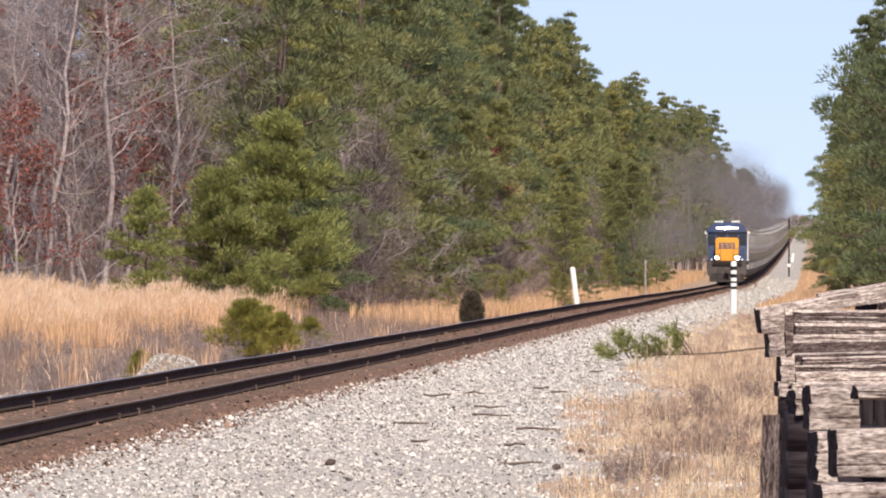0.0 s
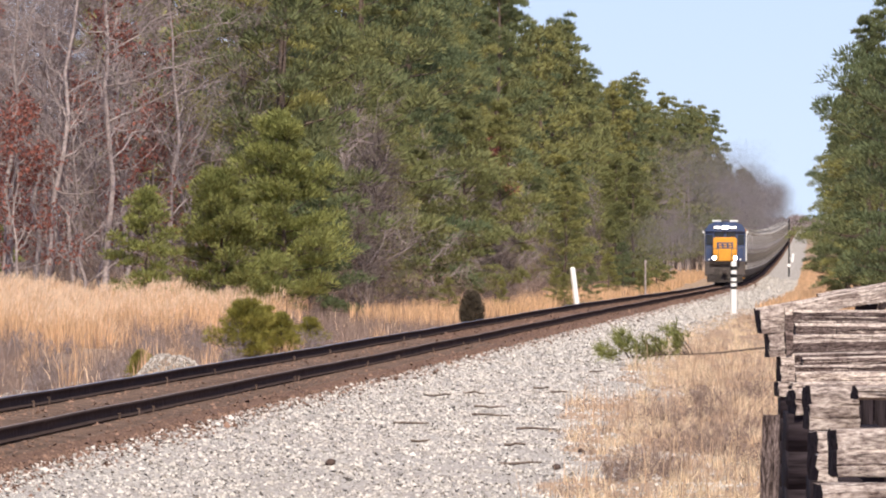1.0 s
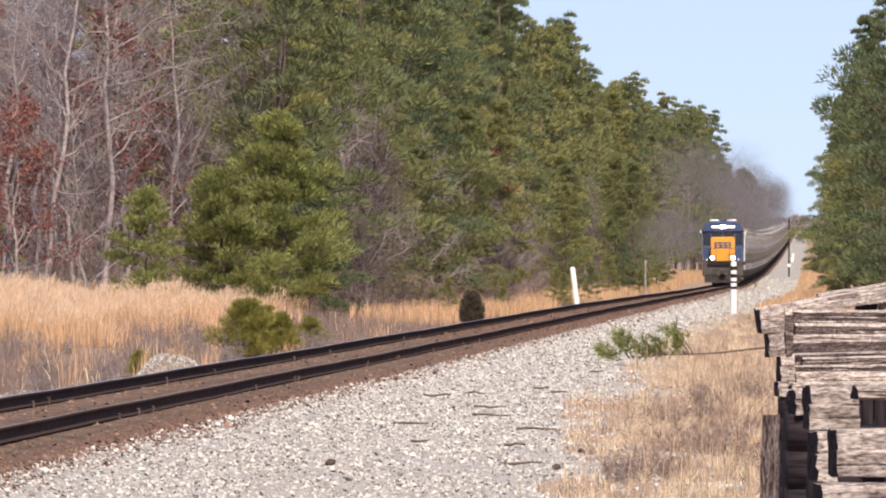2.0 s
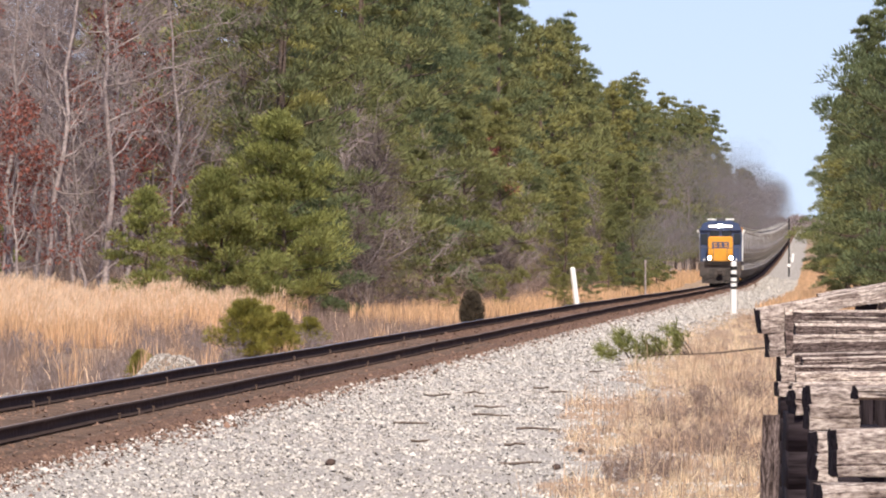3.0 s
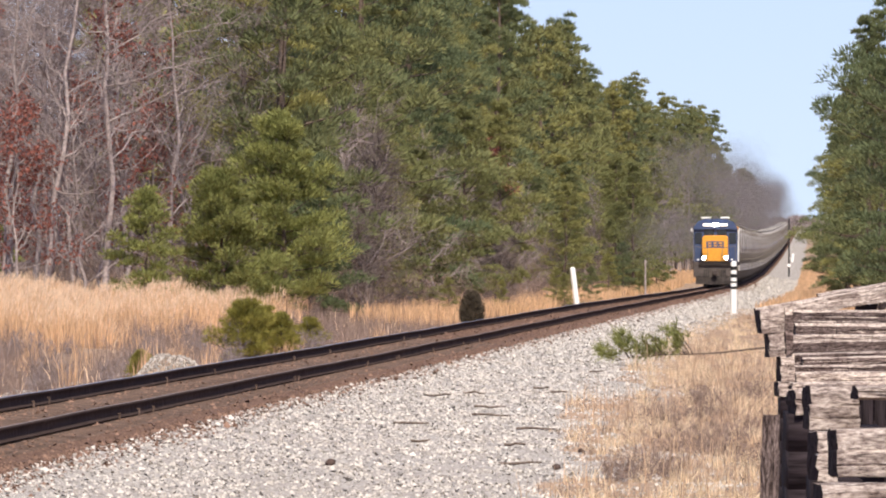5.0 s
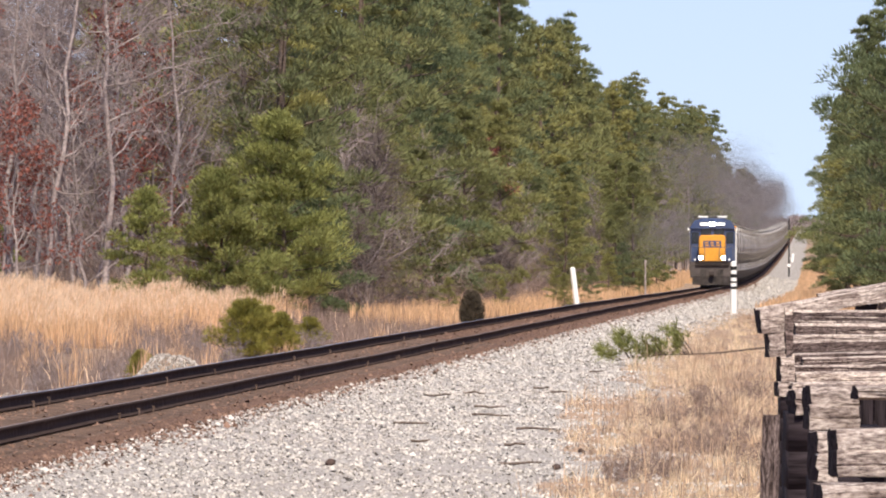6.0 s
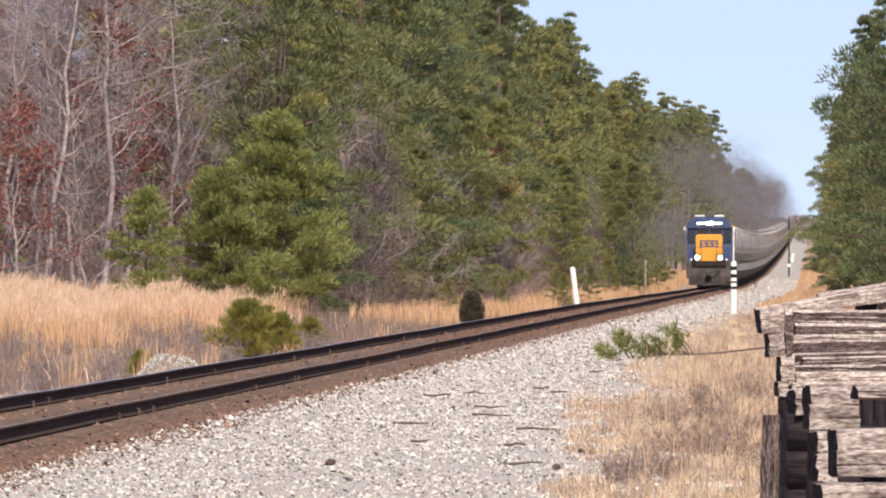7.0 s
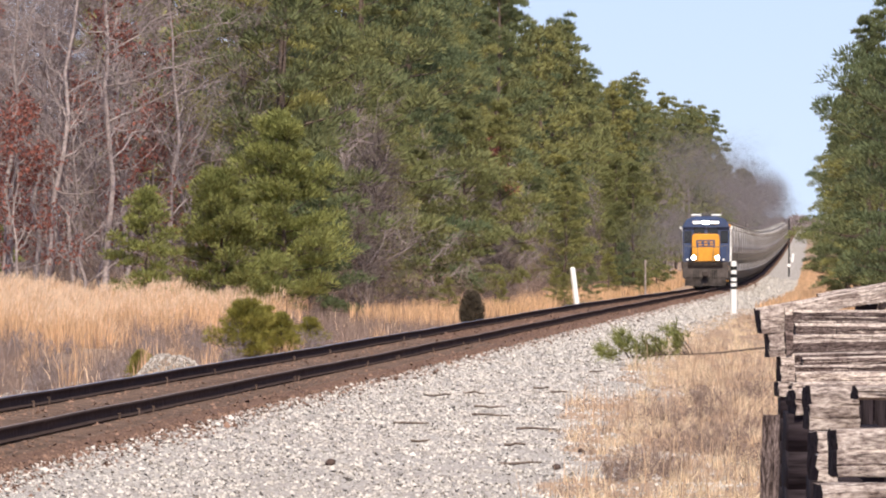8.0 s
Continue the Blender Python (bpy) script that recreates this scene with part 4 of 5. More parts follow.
def locomotive():
    lo = empty("locomotive", Matrix.Identity(4), "dark-blue diesel locomotive with orange-yellow nose and lit headlights on the track", "locomotive")
    # frame and walkway
    b = bmesh.new()
    box(b, (3.05, 20.0, 0.28), (0, 10.6, 1.58), 0.03)
    box(b, (1.2, 19.0, 0.35), (0, 10.6, 1.27), 0.02)
    part("deck", b, M_UNDER, lo)
    b = bmesh.new()
    prism(b, [(-1.5, 0.62), (1.5, 0.62), (1.52, 1.72), (-1.52, 1.72)], "y", 0.55, 0.68, 0.02)
    part("pilot_plate", b, M_PILOT, lo)
    b = bmesh.new()
    for s in (-1, 1):
        vs = [bm_v for bm_v in (b.verts.new((0, 0.1, 0.12)), b.verts.new((s * 1.35, 0.42, 0.14)), b.verts.new((s * 1.35, 0.55, 0.72)), b.verts.new((0, 0.42, 0.72)))]
        b.faces.new(vs if s > 0 else vs[::-1])
    bmesh.ops.solidify(b, geom=b.faces[:], thickness=0.03)
    part("snow_plow", b, M_PILOT, lo)
    b = bmesh.new()
    box(b, (0.3, 0.7, 0.28), (0, 0.25, 0.92), 0.05)
    box(b, (0.42, 0.22, 0.36), (0, -0.12, 0.92), 0.06)
    rod(b, (0.2, -0.1, 1.12), (0.75, 0.45, 1.2), 0.02, 0.02, 6)
    part("coupler", b, M_UNDER, lo)
    for s in (-1, 1):
        for k in range(3):
            b = bmesh.new()
            rod(b, (s * (0.45 + 0.14 * k), 0.5, 1.2), (s * (0.47 + 0.14 * k), 0.35, 0.62), 0.025, 0.02, 6)
            part("air_hose", b, M_BLACK, lo)
        b = bmesh.new()
        for k in range(4):
            box(b, (0.5, 0.6, 0.04), (s * 1.28, 0.95, 0.45 + 0.33 * k), 0)
        box(b, (0.04, 0.7, 1.3), (s * 1.03, 0.95, 0.95), 0)
        part("step_well", b, M_YELLOW, lo, "orange-yellow boarding steps")
    # anticlimber, step lights, mirrors and grab rails
    b = bmesh.new()
    for k in range(3):
        box(b, (2.3, 0.3, 0.05), (0, 0.5, 1.5 + 0.1 * k), 0.01)
    part("anticlimber", b, M_UNDER, lo)
    for s in (-1, 1):
        b = bmesh.new()
        rod(b, (s * 1.18, 0.62, 1.86), (s * 1.18, 0.72, 1.86), 0.07, 0.07, 10)
        part("step_light", b, M_WHITE, lo, "small white step light")
        b = bmesh.new()
        box(b, (0.1, 0.05, 0.2), (s * 1.68, 3.6, 3.95), 0.01)
        rod(b, (s * 1.5, 3.62, 3.9), (s * 1.68, 3.62, 3.9), 0.015, 0.015, 6)
        part("mirror", b, M_WHITE, lo, "small white-backed mirror")
        b = bmesh.new()
        rod(b, (s * 1.58, 6.0, 1.8), (s * 1.58, 6.0, 3.9), 0.035, 0.035, 8)
        for z in (1.9, 3.8):
            rod(b, (s * 1.46, 6.0, z), (s * 1.58, 6.0, z), 0.025, 0.025, 6)
        part("grab_rail", b, M_WHITE, lo, "white vertical grab rail")
    # low nose
    b = bmesh.new()
    prism(b, [(-0.9, 1.72), (0.9, 1.72), (0.9, 3.42), (0.78, 3.55), (-0.78, 3.55), (-0.9, 3.42)], "y", 1.15, 3.35, 0.05)
    nose = part("nose", b, M_YELLOW, lo, "orange-yellow nose")
    b = bmesh.new()
    box(b, (1.24, 0.012, 0.46), (0, 1.142, 2.92), 0.004)
    emblem = part("emblem", b, M_BLUE, nose, "dark blue emblem field")
    b = bmesh.new()
    emblem_blocks(b, 2.92, 1.132)
    part("emblem_block", b, M_YELLOW, emblem, "plain yellow emblem blocks")
    b = bmesh.new()
    box(b, (0.5, 0.02, 0.85), (0.38, 1.139, 2.18), 0.008)
    for z in (1.95, 2.4):
        box(b, (0.06, 0.04, 0.12), (0.6, 1.13, z), 0)
    part("nose_door", b, M_YELLOW, nose)
    for s in (-1, 1):
        b = bmesh.new()
        rod(b, (s * 0.78, 0.98, 1.98), (s * 0.78, 1.2, 1.98), 0.16, 0.16, 14)
        box(b, (0.08, 0.1, 0.25), (s * 0.78, 1.12, 1.8), 0)
        ditch = part("ditch_light", b, M_BLACK, lo)
        b = bmesh.new()
        bmesh.ops.create_uvsphere(b, u_segments=12, v_segments=8, radius=0.13, matrix=Matrix.Translation((s * 0.78, 0.985, 1.98)) @ Matrix.Diagonal((1, 0.35, 1, 1)))
        part("lens", b, M_LAMP, ditch, "bright white lit lens")
    # cab
    b = bmesh.new()
    prism(b, [(-1.53, 1.72), (1.53, 1.72), (1.53, 3.95), (1.25, 4.45), (0.75, 4.62), (-0.75, 4.62), (-1.25, 4.45), (-1.53, 3.95)], "y", 3.3, 5.9, 0.03)
    cab = part("cab", b, M_BLUE, lo, "dark blue cab")
    b = bmesh.new()
    prism(b, [(-1.6, 3.98), (1.6, 3.98), (1.28, 4.52), (0.78, 4.7), (-0.78, 4.7), (-1.28, 4.52)], "y", 3.1, 3.32, 0.02)
    part("roof_visor", b, M_BLUE, cab)
    for x, w, z, h in ((-0.45, 0.62, 3.8, 0.36), (0.45, 0.62, 3.8, 0.36), (-1.2, 0.42, 3.35, 0.72), (1.2, 0.42, 3.35, 0.72)):
        b = bmesh.new()
        box(b, (w + 0.08, 0.03, h + 0.08), (x, 3.292, z), 0.02)
        fr = part("window_frame", b, M_BLACK, cab)
        b = bmesh.new()
        box(b, (w, 0.02, h), (x, 3.272, z), 0.01)
        part("pane", b, M_GLASS, fr)
    for s in (-1, 1):
        b = bmesh.new()
        box(b, (0.03, 1.3, 0.7), (s * 1.545, 4.6, 3.55), 0.01)
        part("side_window", b, M_GLASS, cab)
        b = bmesh.new()
        box(b, (0.05, 1.5, 0.05), (s * 1.6, 4.6, 3.95), 0.01)
        box(b, (0.22, 0.5, 0.03), (s * 1.68, 4.2, 3.6), 0.01)
        part("sun_shade", b, M_BLUE, cab)
        b = bmesh.new()
        box(b, (0.62, 0.1, 0.2), (s * 0.58, 3.07, 4.3), 0.03)
        nb = part("number_board", b, M_BLACK, cab)
        b = bmesh.new()
        box(b, (0.56, 0.03, 0.16), (s * 0.58, 3.01, 4.3), 0.01)
        part("glass", b, M_BOARD, nb, "white lit number board glass")
        b = bmesh.new()
        box(b, (0.66, 0.5, 0.13), (s * 0.66, 3.5, 4.79), 0.04)
        part("roof_box", b, M_WHITE, cab, "white roof box")
    b = bmesh.new()
    box(b, (0.42, 0.14, 0.3), (0, 3.06, 4.3), 0.05)
    head = part("headlight", b, M_BLACK, cab)
    for s in (-1, 1):
        b = bmesh.new()
        bmesh.ops.create_uvsphere(b, u_segments=12, v_segments=8, radius=0.11, matrix=Matrix.Translation((s * 0.115, 2.985, 4.3)) @ Matrix.Diagonal((1, 0.4, 1, 1)))
        part("lens", b, M_LAMP, head, "bright white lit lens")
    b = bmesh.new()
    for k in range(3):
        rod(b, (-0.2 + 0.2 * k, 4.3, 4.86), (-0.2 + 0.2 * k, 3.85 + 0.1 * k, 4.86), 0.03, 0.08, 8)
    box(b, (0.5, 0.12, 0.2), (0, 4.3, 4.72), 0.02)
    part("horn", b, M_LOCO_GREY, cab)
    # long hood
    b = bmesh.new()
    prism(b, [(-0.95, 1.72), (0.95, 1.72), (0.95, 4.2), (0.8, 4.42), (-0.8, 4.42), (-0.95, 4.2)], "y", 5.9, 20.0, 0.03)
    hood = part("long_hood", b, M_LOCO_GREY, lo, "grey engine hood")
    b = bmesh.new()
    for s in (-1, 1):
        box(b, (0.02, 13.8, 0.5), (s * 0.962, 12.9, 3.85), 0)
    part("hood_stripe", b, M_BLUE, hood, "dark blue stripe")
    for s in (-1, 1):
        for k in range(10):
            b = bmesh.new()
            box(b, (0.03, 1.1, 1.5), (s * 0.958, 6.9 + 1.3 * k, 2.7), 0.012)
            part("hood_door", b, M_LOCO_GREY, hood)
        b = bmesh.new()
        box(b, (0.75, 2.6, 0.75), (s * 1.1, 17.2, 3.85), 0.06)
        part("radiator", b, M_YELLOW, hood, "orange-yellow radiator flare")
        for k in range(9):
            b = bmesh.new()
            y = 6.4 + 1.6 * k
            rod(b, (s * 1.46, y, 1.72), (s * 1.46, y, 2.75), 0.02, 0.02, 6)
            part("stanchion", b, M_WHITE, lo, "white stanchion")
        b = bmesh.new()
        rod(b, (s * 1.46, 6.0, 2.75), (s * 1.46, 19.4, 2.75), 0.02, 0.02, 6)
        part("side_handrail", b, M_WHITE, lo, "white handrail")
        b = bmesh.new()
        rod(b, (s * 1.42, 0.75, 1.72), (s * 1.42, 0.75, 2.8), 0.022, 0.022, 6)
        rod(b, (s * 1.42, 0.75, 2.8), (s * 0.5, 0.75, 2.65), 0.022, 0.022, 6)
        rod(b, (s * 0.5, 0.75, 2.65), (s * 0.5, 0.75, 1.72), 0.022, 0.022, 6)
        part("front_handrail", b, M_LOCO_GREY, lo)
    for y in (8.2, 14.4, 16.4, 18.2):
        b = bmesh.new()
        rod(b, (0, y, 4.4), (0, y, 4.58), 0.62, 0.58, 16)
        part("roof_fan", b, M_UNDER, hood)
    b = bmesh.new()
    box(b, (0.5, 1.0, 0.3), (0, 11.2, 4.5), 0.05)
    part("exhaust_stack", b, M_BLACK, hood)
    b = bmesh.new()
    prism(b, [(-1.35, 0.75), (-1.1, 0.4), (1.1, 0.4), (1.35, 0.75), (1.35, 1.4), (-1.35, 1.4)], "y", 7.9, 13.2, 0.05)
    part("fuel_tank", b, M_UNDER, lo)
    wheels = []
    for y0 in (3.7, 17.3):
        b = bmesh.new()
        for s in (-1, 1):
            prism(b, [(y0 - 2.5, 0.55), (y0 + 2.5, 0.55), (y0 + 2.5, 0.8), (y0 + 2.1, 1.05), (y0 - 2.1, 1.05), (y0 - 2.5, 0.8)], "x", s * 0.98 - 0.06, s * 0.98 + 0.06, 0.02)
            for k in (-1.9, 0, 1.9):
                box(b, (0.2, 0.4, 0.42), (s * 1.08, y0 + k, 0.52), 0.04)
        box(b, (1.9, 0.5, 0.3), (0, y0 + 0.95, 0.85), 0.03)
        box(b, (1.9, 0.5, 0.3), (0, y0 - 0.95, 0.85), 0.03)
        truck = part("truck_frame", b, M_UNDER, lo)
        for k in (-1.9, 0, 1.9):
            wheels.append(wheelset(lo, y0 + k, 0.508, 0.508))
    return lo, wheels


def hopper_car():
    car = empty("hopper_car", Matrix.Identity(4), "weathered light-grey curved-side covered hopper car coupled in a train", "freight car", "cars of the train")
    prof = []
    for k in range(13):
        a = math.pi * k / 12
        prof.append((1.58 * math.cos(a) * (1 if 0 < k < 12 else 1.0), 2.75 + 1.75 * math.sin(a) ** 0.8 if k not in (0, 12) else 2.75))
    prof = [(0.75, 1.3), (1.12, 1.75), (1.42, 2.3)] + prof + [(-1.42, 2.3), (-1.12, 1.75), (-0.75, 1.3)]
    b = bmesh.new()
    prism(b, prof, "y", 0.75, 16.25, 0.04)
    body = part("body", b, M_HOPPER, car, smooth=True)
    # lower body faces take the dark steel colour as painted belly shade
    body.data.materials.append(M_CAR_LOW)
    for p in body.data.polygons:
        p.material_index = 1 if p.center.z < 2.45 else 0
    for k in range(3):
        b = bmesh.new()
        y = 4.0 + 4.5 * k
        prism(b, [(y - 2.0, 1.4), (y + 2.0, 1.4), (y + 0.4, 0.45), (y - 0.4, 0.45)], "x", -1.15, 1.15, 0.03)
        part("hopper_outlet", b, M_CAR_LOW, car)
    for s in (-1, 1):
        b = bmesh.new()
        box(b, (0.1, 16.2, 0.5), (s * 1.45, 8.5, 1.3), 0.02)
        part("side_sill", b, M_HOPPER, car)
        b = bmesh.new()
        for z in np.arange(1.5, 4.2, 0.4):
            rod(b, (s * 1.2, 0.5, z), (s * 1.55, 0.5, z), 0.02, 0.02, 5)
        for x in (1.2, 1.55):
            rod(b, (s * x, 0.5, 1.2), (s * x, 0.5, 4.2), 0.025, 0.025, 5)
        part("end_ladder", b, M_CAR_LOW, car)
    for y, s in ((0.5, 1), (16.5, -1)):
        b = bmesh.new()
        box(b, (2.9, 0.16, 0.4), (0, y, 1.3), 0.02)
        box(b, (0.3, 1.0, 0.3), (0, y - s * 0.4, 1.0), 0.04)
        part("end_frame", b, M_CAR_LOW, car)
    b = bmesh.new()
    for x in (-0.62, 0.62):
        box(b, (0.35, 15.6, 0.05), (x, 8.5, 4.53), 0)
    part("roof_walk", b, M_HOPPER, car)
    for k in range(4):
        b = bmesh.new()
        rod(b, (0, 3.2 + 3.5 * k, 4.42), (0, 3.2 + 3.5 * k, 4.62), 0.4, 0.36, 12)
        part("roof_hatch", b, M_HOPPER, car)
    for y0 in (1.9, 15.1):
        b = bmesh.new()
        for s in (-1, 1):
            prism(b, [(y0 - 1.2, 0.4), (y0 - 0.5, 0.3), (y0 + 0.5, 0.3), (y0 + 1.2, 0.4), (y0 + 1.2, 0.62), (y0 + 0.4, 0.85), (y0 - 0.4, 0.85), (y0 - 1.2, 0.62)], "x", s * 0.98 - 0.07, s * 0.98 + 0.07, 0.02)
        box(b, (2.2, 0.4, 0.35), (0, y0, 0.75), 0.03)
        part("truck_frame", b, M_UNDER, car)
        for k in (-0.88, 0.88):
            wheelset(car, y0 + k, 0.42, 0.42, False)
    return car


LOCO, LOCO_WHEELS = locomotive()
CAR_PITCH, CARS = 17.3, 92
TRAIN = [hopper_car()]
for _ in range(CARS - 1):
    TRAIN.append(copy_thing(TRAIN[0], Matrix.Identity(4)))


# ---- diesel smoke hanging over the train, in loose flecks ----
M_SMOKE = mat("brown_diesel_smoke", (0.235, 0.217, 0.217), 1.0, island=0.2, through_light=0.5)


def smoke_mesh(seed, n, size, radius):
    rng = np.random.default_rng(seed)
    P = rng.normal(0, 1, (n * 4, 3))
    P = P[np.linalg.norm(P, axis=1) < 1.55][:n] * 0.5
    P = P * np.array(radius)
    P += 0.22 * np.array(radius) * np.sin(P[:, [1, 2, 0]] * 0.9 + seed)
    n = len(P)
    q = rng.normal(0, 1, (n, 3, 3))
    q /= np.linalg.norm(q, axis=2, keepdims=True)
    V = P[:, None, :] + q * size * rng.uniform(0.5, 1.2, (n, 1, 1))
    return np_mesh("smoke_puff", V.reshape(-1, 3), np.arange(n * 3).reshape(-1, 3), M_SMOKE)


SMOKE = [smoke_mesh(61, 18000, 0.024, (4.6, 24, 3.9)), smoke_mesh(62, 6500, 0.056, (4.6, 36, 4.2)), smoke_mesh(63, 6500, 0.031, (2.8, 14, 2.2))]
PUFFS = []


def puff(k, d, u, z, drift, turn):
    ob = new("smoke_puff", SMOKE[k])
    tagged(ob, "brown diesel smoke drifting above the train", "smoke", "smoke over the train")
    PUFFS.append((ob, Vector((float(line_x(d)) + u, d, float(rail_z(d)) + z)), Vector(drift), turn))


def smoke():
    rng = random.Random(8)
    d = 712.0
    while d < 2500:
        w = min(1.0, (d - 700) / 170)
        k = 2 if d < 770 else 0 if d < 1150 else 1
        puff(k, d, -2.2 + rng.uniform(-1.3, 1.3), 6.0 + 3.8 * w + rng.uniform(-1.2, 1.0), (rng.uniform(-0.2, 0.1), -9.0 if d < 800 else rng.uniform(-1.0, 0.2), rng.uniform(0.03, 0.15)), rng.uniform(-8, 8))
        d += rng.uniform(26, 38) * (1 if d < 1000 else 1.7)
    for d in (722, 742, 765, 790, 815, 840, 870, 905, 940, 980, 1020):
        puff(2, d, -4.6 + rng.uniform(-0.8, 0.5), 2.9 + rng.uniform(-0.4, 1.6), (rng.uniform(-0.2, 0.0), -8.0 if d < 800 else -1.0, 0.05), rng.uniform(-8, 8))
    for i in range(14):
        d = 1080 + 85 * i
        puff(1, d, -1.0 + rng.uniform(-1.2, 1.2), 6.2 + rng.uniform(-0.6, 1.2), (rng.uniform(-0.2, 0.1), -1.0, 0.08), rng.uniform(-8, 8))


smoke()


def on_line(d, y0, y1):
    """Pose of a vehicle whose front is at distance d and whose trucks stand y0 and y1 behind it."""
    a = Vector((float(line_x(d + y0)), d + y0, float(rail_z(d + y0))))
    b = Vector((float(line_x(d + y1)), d + y1, float(rail_z(d + y1))))
    f = (b - a).normalized()
    r = f.cross(Vector((0, 0, 1))).normalized()
    m = Matrix((r, f, r.cross(f))).transposed().to_4x4()
    m.translation = a - f * y0
    return m


# ---- old timbers stacked beside the line ----
def timber_material(name, light, mid, dark, crack):
    """Weathered sawn wood: fine bleached fibres along x, darker streaks, open drying cracks."""
    m = mat(name, mid, 0.95)
    nt = m.node_tree
    N, L = nt.nodes, nt.links
    bsdf = N["Principled BSDF"]
    tc = N.new("ShaderNodeTexCoord")
    info = N.new("ShaderNodeObjectInfo")
    shift = N.new("ShaderNodeVectorMath")
    shift.operation = "ADD"
    L.new(tc.outputs["Object"], shift.inputs[0])
    L.new(info.outputs["Location"], shift.inputs[1])

    def fibre(scale, detail):
        mp = N.new("ShaderNodeMapping")
        mp.inputs["Scale"].default_value = scale
        L.new(shift.outputs[0], mp.inputs[0])
        n = N.new("ShaderNodeTexNoise")
        n.inputs["Scale"].default_value = 1.0
        n.inputs["Detail"].default_value = detail
        n.inputs["Roughness"].default_value = 0.65
        L.new(mp.outputs[0], n.inputs["Vector"])
        return n.outputs["Fac"]

    def ramp(v, stops):
        r = N.new("ShaderNodeValToRGB")
        while len(r.color_ramp.elements) < len(stops):
            r.color_ramp.elements.new(0.5)
        for e, (at, c) in zip(r.color_ramp.elements, stops):
            e.position, e.color = at, (*c, 1)
        L.new(v, r.inputs[0])
        return r.outputs[0]

    def times(a, b):
        x = N.new("ShaderNodeMix")
        x.data_type, x.blend_type = "RGBA", "MULTIPLY"
        x.inputs[0].default_value = 1.0
        L.new(a, x.inputs[6])
        L.new(b, x.inputs[7])
        return x.outputs[2]

    fine = fibre((24, 58, 70), 6)
    c = ramp(fine, ((0.33, dark), (0.48, mid), (0.64, light)))
    c = times(c, ramp(fibre((4.5, 12, 20), 3), ((0.36, (0.5, 0.45, 0.44)), (0.56, (1.12, 1.1, 1.08)))))
    split = fibre((1.3, 16, 22), 2)
    c = times(c, ramp(split, ((0.47, (1, 1, 1)), (0.5 - 0.02 * crack, (0.9, 0.9, 0.9)), (0.5, (0.12, 0.1, 0.1)), (0.5 + 0.02 * crack, (1, 1, 1)))))
    c = times(c, ramp(info.outputs["Random"], ((0.0, (0.72, 0.7, 0.7)), (1.0, (1.15, 1.13, 1.1)))))
    L.new(c, bsdf.inputs["Base Color"])
    b = N.new("ShaderNodeBump")
    b.inputs["Distance"].default_value = 0.012
    L.new(fine, b.inputs["Height"])
    L.new(b.outputs[0], bsdf.inputs["Normal"])
    return m


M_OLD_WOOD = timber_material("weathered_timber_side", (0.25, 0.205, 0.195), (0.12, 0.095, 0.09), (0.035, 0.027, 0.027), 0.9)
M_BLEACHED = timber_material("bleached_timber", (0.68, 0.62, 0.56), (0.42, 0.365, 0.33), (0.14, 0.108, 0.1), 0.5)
# Near-black colour holding the shade on timber ends, inside the stack and notch.
M_SHADE_WOOD = mat("shade_dark_timber", (0.02, 0.015, 0.018), 0.9, grain=0.6, grain_scale=7, bump=0.01, stretch=(0.5, 5, 5), color2=(0.036, 0.028, 0.03), blot=0.8, blot_scale=2)


def timber_mesh(seed, ln, w, h, dark):
    """A worn squared timber along x from its end at 0, with split faces and chipped edges."""
    rng = np.random.default_rng(seed)
    b = bmesh.new()
    nx = max(6, int(ln / 0.07))
    ring = [(-0.5, -0.5), (-0.1, -0.5), (0.5, -0.5), (0.5, -0.15), (0.5, 0.1), (0.5, 0.4), (0.42, 0.5), (0.12, 0.5), (0.06, 0.475), (0.0, 0.5), (-0.4, 0.5), (-0.5, 0.36), (-0.5, 0.12), (-0.48, 0.07), (-0.5, 0.02), (-0.5, -0.2), (-0.485, -0.24), (-0.5, -0.28)]
    n = len(ring)
    rows = []
    off = rng.normal(0, 0.004, (n, 2))
    for i in range(nx):
        x = ln * i / (nx - 1)
        off = off * 0.8 + rng.normal(0, 0.003, (n, 2)) * (1 if 1 < i < nx - 2 else 0.3)
        endx = rng.normal(0, 0.004, n) if i in (0, nx - 1) else np.zeros(n)
        rows.append([b.verts.new((x + endx[k], p[0] * w + off[k][0], p[1] * h + off[k][1])) for k, p in enumerate(ring)])
    for i in range(nx - 1):
        for k in range(n):
            b.faces.new((rows[i][k], rows[i][(k + 1) % n], rows[i + 1][(k + 1) % n], rows[i + 1][k]))
    for r in (rows[0][::-1], rows[-1]):
        c = b.verts.new(sum((v.co for v in r), Vector()) / n)
        for k in range(n):
            b.faces.new((r[k], r[(k + 1) % n], c))
    bmesh.ops.recalc_face_normals(b, faces=b.faces[:])
    me = bpy.data.meshes.new("timber")
    b.to_mesh(me)
    b.free()
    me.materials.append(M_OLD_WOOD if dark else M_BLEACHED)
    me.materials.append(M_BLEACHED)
    # end faces get the near-black colour as painted shade
    me.materials.append(M_SHADE_WOOD)
    # tops and upper strips paler: bleaching plus sunlit edges put into the colour
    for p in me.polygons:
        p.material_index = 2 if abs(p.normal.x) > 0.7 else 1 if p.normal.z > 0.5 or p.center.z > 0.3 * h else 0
    return me


def bear(mark):
    return (mark - 784) / FOCAL


CORE = []


